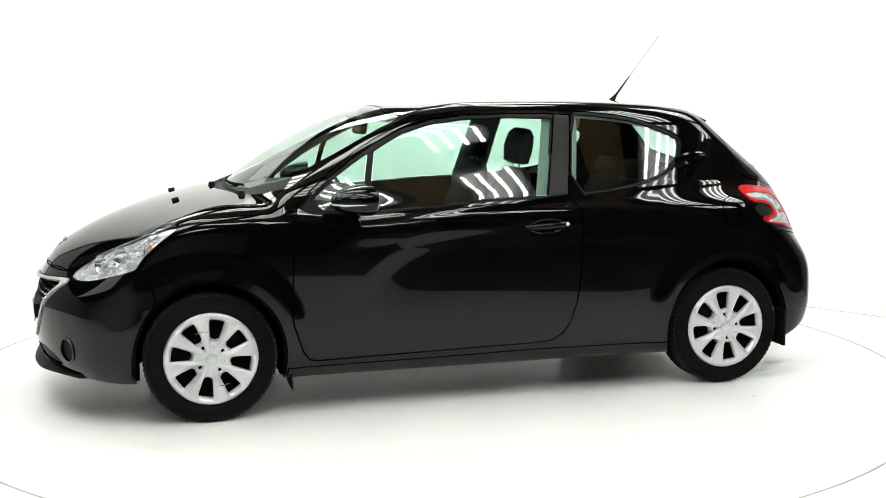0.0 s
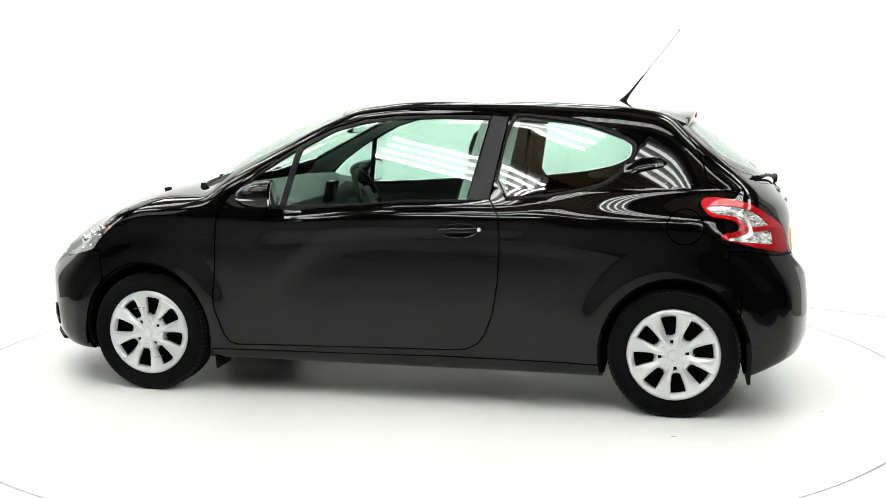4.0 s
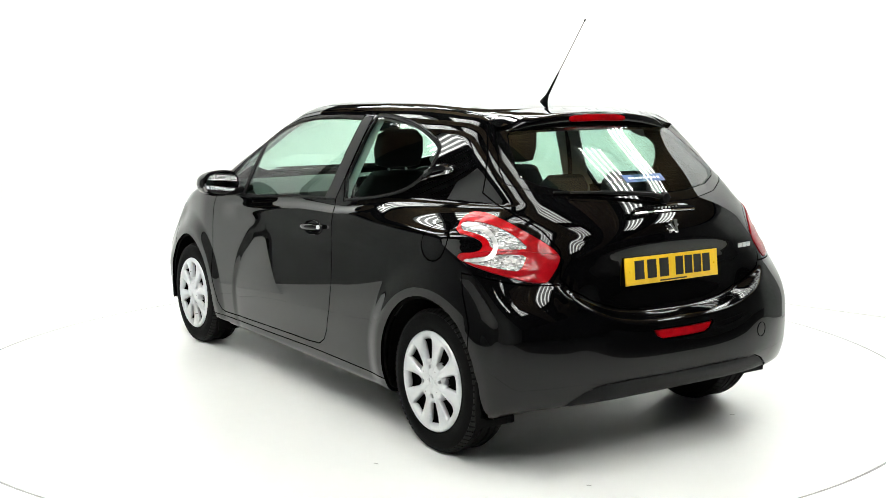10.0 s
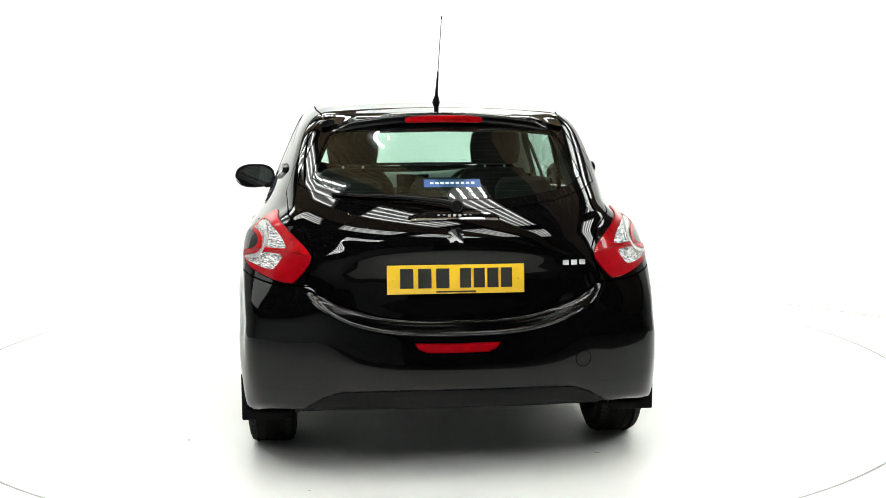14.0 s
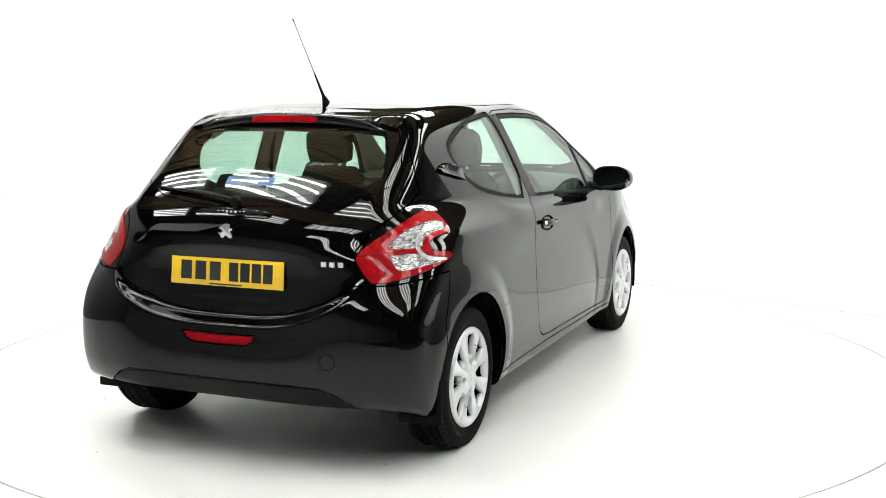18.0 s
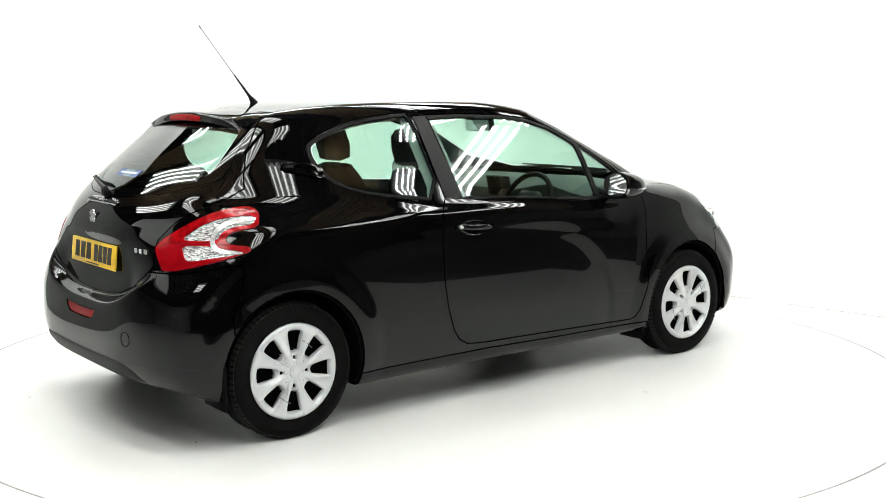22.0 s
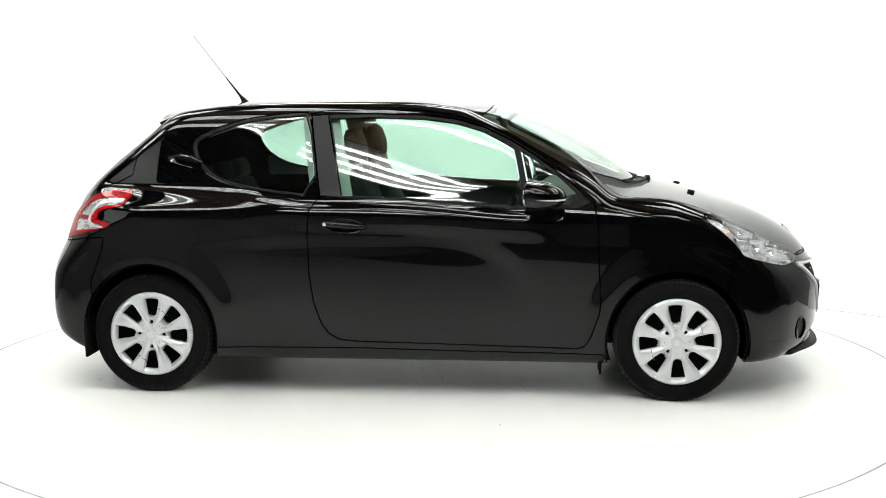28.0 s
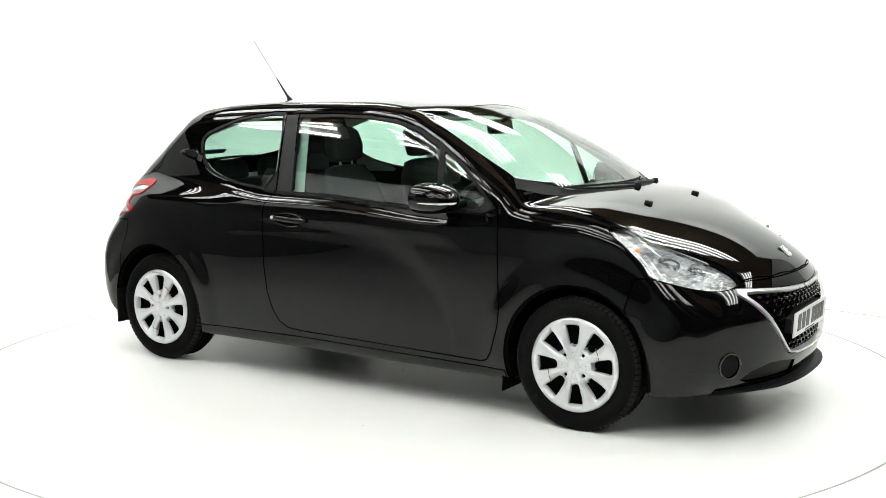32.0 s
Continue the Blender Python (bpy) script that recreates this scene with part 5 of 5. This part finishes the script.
# ---- the studio: its walls, lights and planks stand askew to the camera by an eighth of a turn ----
ASKEW = pose(0, 0, 0, 0, 0, -45)
A0_WALL, B0_WALL, A1_EDGE, B1_EDGE = -3.5, 2.98, 4.7, -8.6
R_DISC = 2.507


def placed(name, bm, mat, label, category, smooth=True):
    ob = tagged(new(name, mesh_of(name, bm, mat, smooth)), label, category, kind="structure")
    ob.matrix_basis = ASKEW
    return ob


bm = bmesh.new()
N = 160
ring = [(math.cos(2 * math.pi * (i + 0.5) / N), math.sin(2 * math.pi * (i + 0.5) / N)) for i in range(N)]
rings = [[bm.verts.new((c * (R_DISC + 0.011), s * (R_DISC + 0.011), z)) for c, s in ring] for z in (-0.03, 0.0)]
outer = []
for c, s in ring:
    k = min((A1_EDGE if c > 0 else A0_WALL - 0.1) / (c if abs(c) > 1e-6 else 1e-6), (B0_WALL + 0.1 if s > 0 else B1_EDGE) / (s if abs(s) > 1e-6 else 1e-6))
    outer.append(bm.verts.new((c * k, s * k, 0)))
rings.append(outer)
for a, b in zip(rings, rings[1:]):
    for i in range(N):
        bm.faces.new((a[i], a[(i + 1) % N], b[(i + 1) % N], b[i]))
placed("floor", bm, FLOOR, "white painted studio floor round the turntable", "floor")
bm = bmesh.new()
bm.faces.new([bm.verts.new((2.7 * math.cos(2 * math.pi * i / 64), 2.7 * math.sin(2 * math.pi * i / 64), -0.03)) for i in range(64)])
placed("turntable_pit", bm, DARKROOM, "dark pit under the turntable", "pit")
bm = box(18, 18.6, 0.1, (2, -3.3, -0.09))
placed("floor_hall", bm, HALLFLOOR, "dark hall floor round the white studio", "floor")

turntable = thing("turntable", "round white painted turntable flush with the floor", "turntable")
deck = part("deck", lathe([(0.0001, 0.0), (1.2, 0.0), (R_DISC - 0.06, 0.0)], 160), FLOOR, turntable)
part("deck_rim", lathe([(R_DISC - 0.06, 0.0), (R_DISC - 0.003, 0.0), (R_DISC, -0.003), (R_DISC, -0.028), (R_DISC - 0.06, -0.028)], 160), FLOOR, turntable, "white deck rim")
# grey strip added in the gap, its colour standing in for the shade there
part("gap_strip", lathe([(R_DISC - 0.001, -0.0012), (R_DISC + 0.012, -0.0012), (R_DISC + 0.012, -0.01), (R_DISC - 0.001, -0.01)], 160), GAP_GREY, turntable, "grey strip standing in for the shaded gap")
for ob in turntable.children:
    ob.data.transform(pose(0, 0, 0, 90, 0, 0))
for x, y, size, turn in ((-1.313, 1.143, 0.011, 20), (-1.659, -0.537, 0.012, 70), (-1.98, 0.62, 0.008, 40), (0.42, -1.18, 0.009, 110)):
    m = pose(x, y, 0.0004, 0, 0, turn)
    part("scuff", prism(rounded([(-1.3 * size, -0.2 * size), (0.2 * size, -0.4 * size), (1.4 * size, 0.1 * size), (0.3 * size, 0.35 * size), (-0.8 * size, 0.3 * size)], 1), 0.0006, None, m), SCUFF, turntable, "small grey scuff")

scratch_rng = random.Random(5)
for k in range(26):
    rr, a0, n = scratch_rng.uniform(0.15, 0.75), scratch_rng.uniform(0, 6.283), 6
    way, length, bow = scratch_rng.uniform(0, 6.283), scratch_rng.uniform(0.05, 0.2), scratch_rng.uniform(-0.03, 0.03)
    w = scratch_rng.uniform(0.0008, 0.002)
    bm = bmesh.new()
    rows = []
    for i in range(n):
        u = i / (n - 1) - 0.5
        p = Vector((rr * math.cos(a0), rr * math.sin(a0), 0.0006)) + Vector((math.cos(way), math.sin(way), 0)) * length * u + Vector((-math.sin(way), math.cos(way), 0)) * bow * (1 - 4 * u * u)
        side = Vector((-math.sin(way), math.cos(way), 0)) * w * (1.1 - 2 * abs(u))
        rows.append([bm.verts.new(p - side), bm.verts.new(p + side)])
    for a, b in zip(rows, rows[1:]):
        bm.faces.new((a[0], b[0], b[1], a[1]))
    part("scratch", bm, SCUFF, turntable, "fine grey scratch", False)

# backdrop: two white walls with a rounded corner
bm = bmesh.new()
R = 1.6
line = [(A0_WALL, -1.55), (A0_WALL, B0_WALL - R)]
line += [(A0_WALL + R - R * math.cos(q), B0_WALL - R + R * math.sin(q)) for q in [math.pi / 2 * i / 20 for i in range(1, 21)]]
line += [(0.6, B0_WALL), (2.1, B0_WALL)]
# a cove at the foot of one wall that runs out round the corner
rows = []
for k in range(14):
    row = []
    for i, (x, y) in enumerate(line):
        r = 0.7 * (1 - step(2, 19, i)) + 0.004
        q = min(k / 9, 1) * math.pi / 2
        h = (1 - math.cos(q)) * r + (0, 0.6, 1.2, 2.0, 2.4)[max(k - 9, 0)] * (3.0 - r) / 2.4
        inward = Vector((A0_WALL + R - x, B0_WALL - R - y)).normalized() if 1 < i < 21 else Vector((1, 0)) if i < 2 else Vector((0, -1))
        row.append(bm.verts.new((x + inward.x * r * (1 - math.sin(q)), y + inward.y * r * (1 - math.sin(q)), h + (0.0005 if k else -0.004))))
    rows.append(row)
for a, b in zip(rows, rows[1:]):
    for i in range(len(line) - 1):
        bm.faces.new((a[i], a[i + 1], b[i + 1], b[i]))
wall = placed("wall_backdrop", bm, WALL, "plain white studio backdrop wall with a rounded corner", "wall")
thick = wall.modifiers.new("thick", "SOLIDIFY")
faces_in = max((p for p in wall.data.polygons), key=lambda p: p.center.z).normal.y < 0.0
thick.thickness, thick.offset = 0.1, -1.0 if faces_in else 1.0

# unseen white panel, added to give the side glass a pale reflection
wall = placed("wall_glass_reflection", box(2.6, 0.1, 1.3, (-2.25, -4.5, 3.1)), WALL, "unseen white panel under the hall ceiling, added for the glass to reflect", "wall", False)

# unseen grey panel, added so the flank and windows reflect an even grey
wall = placed("wall_flank_reflection", box(0.1, 7.0, 2.4, (A0_WALL - 0.06, -5.12, 1.2)), HALLWALL, "unseen low grey panel beside the white studio, added for the flank to reflect", "wall", False)
# unseen grey panel, added to soften the backdrop's edge mirrored in the door
wall = placed("wall_door_reflection", box(1.6, 0.1, 2.4, (2.92, B0_WALL + 0.06, 1.2)), HALLWALL, "unseen short grey panel beside the white studio, added to soften the door's reflection", "wall", False)

# seal along the foot of the backdrop
placed("baseboard", box(3.9, 0.114, 0.006, (0.15, B0_WALL - 0.047, 0.003)), PALESEAL, "thin grey seal at the foot of the backdrop wall", "baseboard", False)

# the dark hall with a boarded ceiling: brown strips between dark boards
STRIPS = ((-2.9, -2.25), (-1.6, -0.95), (0.2, 0.95), (2.2, 5.1))
dark_rows = [(-12.47 + 0.215 * i, 0.15) for i in range(82) if not any(lo - 0.15 < -12.47 + 0.215 * i < hi for lo, hi in STRIPS)]
brown_rows = [(lo + 0.08 * i, 0.068) for lo, hi in STRIPS for i in range(int((hi - lo) / 0.08))]
for name, mat, label, boards in (("ceiling_boards", BROWN, "brown timber boards in strips across the ceiling", brown_rows), ("ceiling", DARKBOARD, "dark boarded hall ceiling", dark_rows)):
    bm = bmesh.new()
    for b, width in boards:
        c = b + width
        v = [bm.verts.new(p) for p in ((-6.6, b, 3.79), (10.6, b, 3.79), (10.6, c, 3.79), (-6.6, c, 3.79), (-6.6, b, 3.83), (10.6, b, 3.83), (10.6, c, 3.83), (-6.6, c, 3.83))]
        for f in ((0, 1, 2, 3), (1, 0, 4, 5), (2, 1, 5, 6), (3, 2, 6, 7), (0, 3, 7, 4)):
            bm.faces.new([v[k] for k in f])
    placed(name, bm, mat, label, "ceiling", False)
placed("ceiling_deck", box(17.6, 18.2, 0.1, (2, -3.6, 3.9)), DARKROOM, "dark deck above the ceiling boards", "ceiling")
for name, size, at in (("wall_north", (17.6, 0.1, 4.1), (2, 5.4, 1.9)), ("wall_west", (0.1, 18.0, 4.1), (-6.8, -3.55, 1.9)), ("wall_east", (0.1, 18.0, 4.1), (10.8, -3.55, 1.9))):
    placed(name, box(*size, at), HALLWALL if name == "wall_north" else DARKROOM, "grey painted hall wall" if name == "wall_north" else "dark painted hall wall", "wall")


# unseen pale slatted wall along the hall's far side, added to brighten the car's reflections
bm = bmesh.new()
for i in range(40):
    z = -0.04 + 0.1 * i
    v = [bm.verts.new(p) for p in ((-6.8, -8.7, z), (10.8, -8.7, z), (10.8, -8.692, z + 0.03), (-6.8, -8.692, z + 0.03), (10.8, -8.692, z + 0.07), (-6.8, -8.692, z + 0.07), (10.8, -8.7, z + 0.1), (-6.8, -8.7, z + 0.1))]
    for f in ((0, 1, 2, 3), (3, 2, 4, 5), (5, 4, 6, 7)):
        bm.faces.new([v[k] for k in f])
placed("wall_pale_slats", bm, PALE_SLATS, "unseen pale slatted wall of the hall, added for the car to reflect", "wall", False)


def add_fixture(m):
    f = thing("ceiling_light", "four-tube fluorescent light under the boarded ceiling", "ceiling light", "lights over the turntable")
    part("housing", box(1.86, 0.56, 0.06, (0, 0, 0.05), 0.012), FIXTURE, f)
    for k in range(4):
        part("tube", tube([(-0.9, -0.2 + 0.1333 * k, 0.0), (0.9, -0.2 + 0.1333 * k, 0.0)], 0.02, 8), TUBE, f, "bright fluorescent tube")
        for x in (-0.91, 0.91):
            part("lamp_holder", box(0.02, 0.045, 0.05, (x, -0.2 + 0.1333 * k, 0.0), 0.004), FIXTURE, f)
    f.matrix_basis = m
    return f


# the fixture at (3.9, 2.45) is an added one, to brighten the backdrop wall
spots = [(a, b) for b in (-3.2, -2.0) for a in (-3.05, -0.65, 1.75, 4.15)] + [(a, b) for b in (-0.75, 1.4) for a in (-3.05, -0.65, 2.3, 4.7)] + [(-1.3, 2.45), (1.6, 2.45), (3.9, 2.45), (2.55, -5.0)]
first = add_fixture(ASKEW @ pose(*spots[0], 3.71))
for a, b in spots[1:]:
    copy_thing(first, ASKEW @ pose(a, b, 3.71))

# ---- the turning ----
HEADINGS = [(0.0, 194.71), (1.0, 188.24), (2.0, 181.53), (3.0, 174.57), (4.0, 167.38), (5.0, 160.02), (6.0, 152.65), (7.0, 145.36), (8.0, 138.12), (9.0, 131.01), (10.0, 123.77), (11.0, 116.44), (12.0, 109.14), (13.0, 101.99), (14.0, 94.81), (15.0, 87.74), (16.0, 80.54), (17.0, 73.23), (18.0, 66.03), (19.0, 58.92), (20.0, 51.73), (21.0, 44.55), (22.0, 37.41), (23.0, 30.22), (24.0, 23.26), (25.0, 16.19), (26.0, 8.96), (27.0, 1.65), (28.0, -5.59), (29.0, -12.67), (30.0, -19.62), (31.0, -26.62), (32.0, -33.54)]
CENTRE = Vector((-0.034, 0.060, 0))


def motions():
    rows, deck = [], []
    for t, a in HEADINGS:
        turn = pose(0, 0, 0, 0, 0, a)
        at = turn @ CENTRE
        rows.append((t, Matrix.Translation(at) @ turn))
        deck.append((t, turn))
    walk(car, rows)
    walk(turntable, deck)


motions()
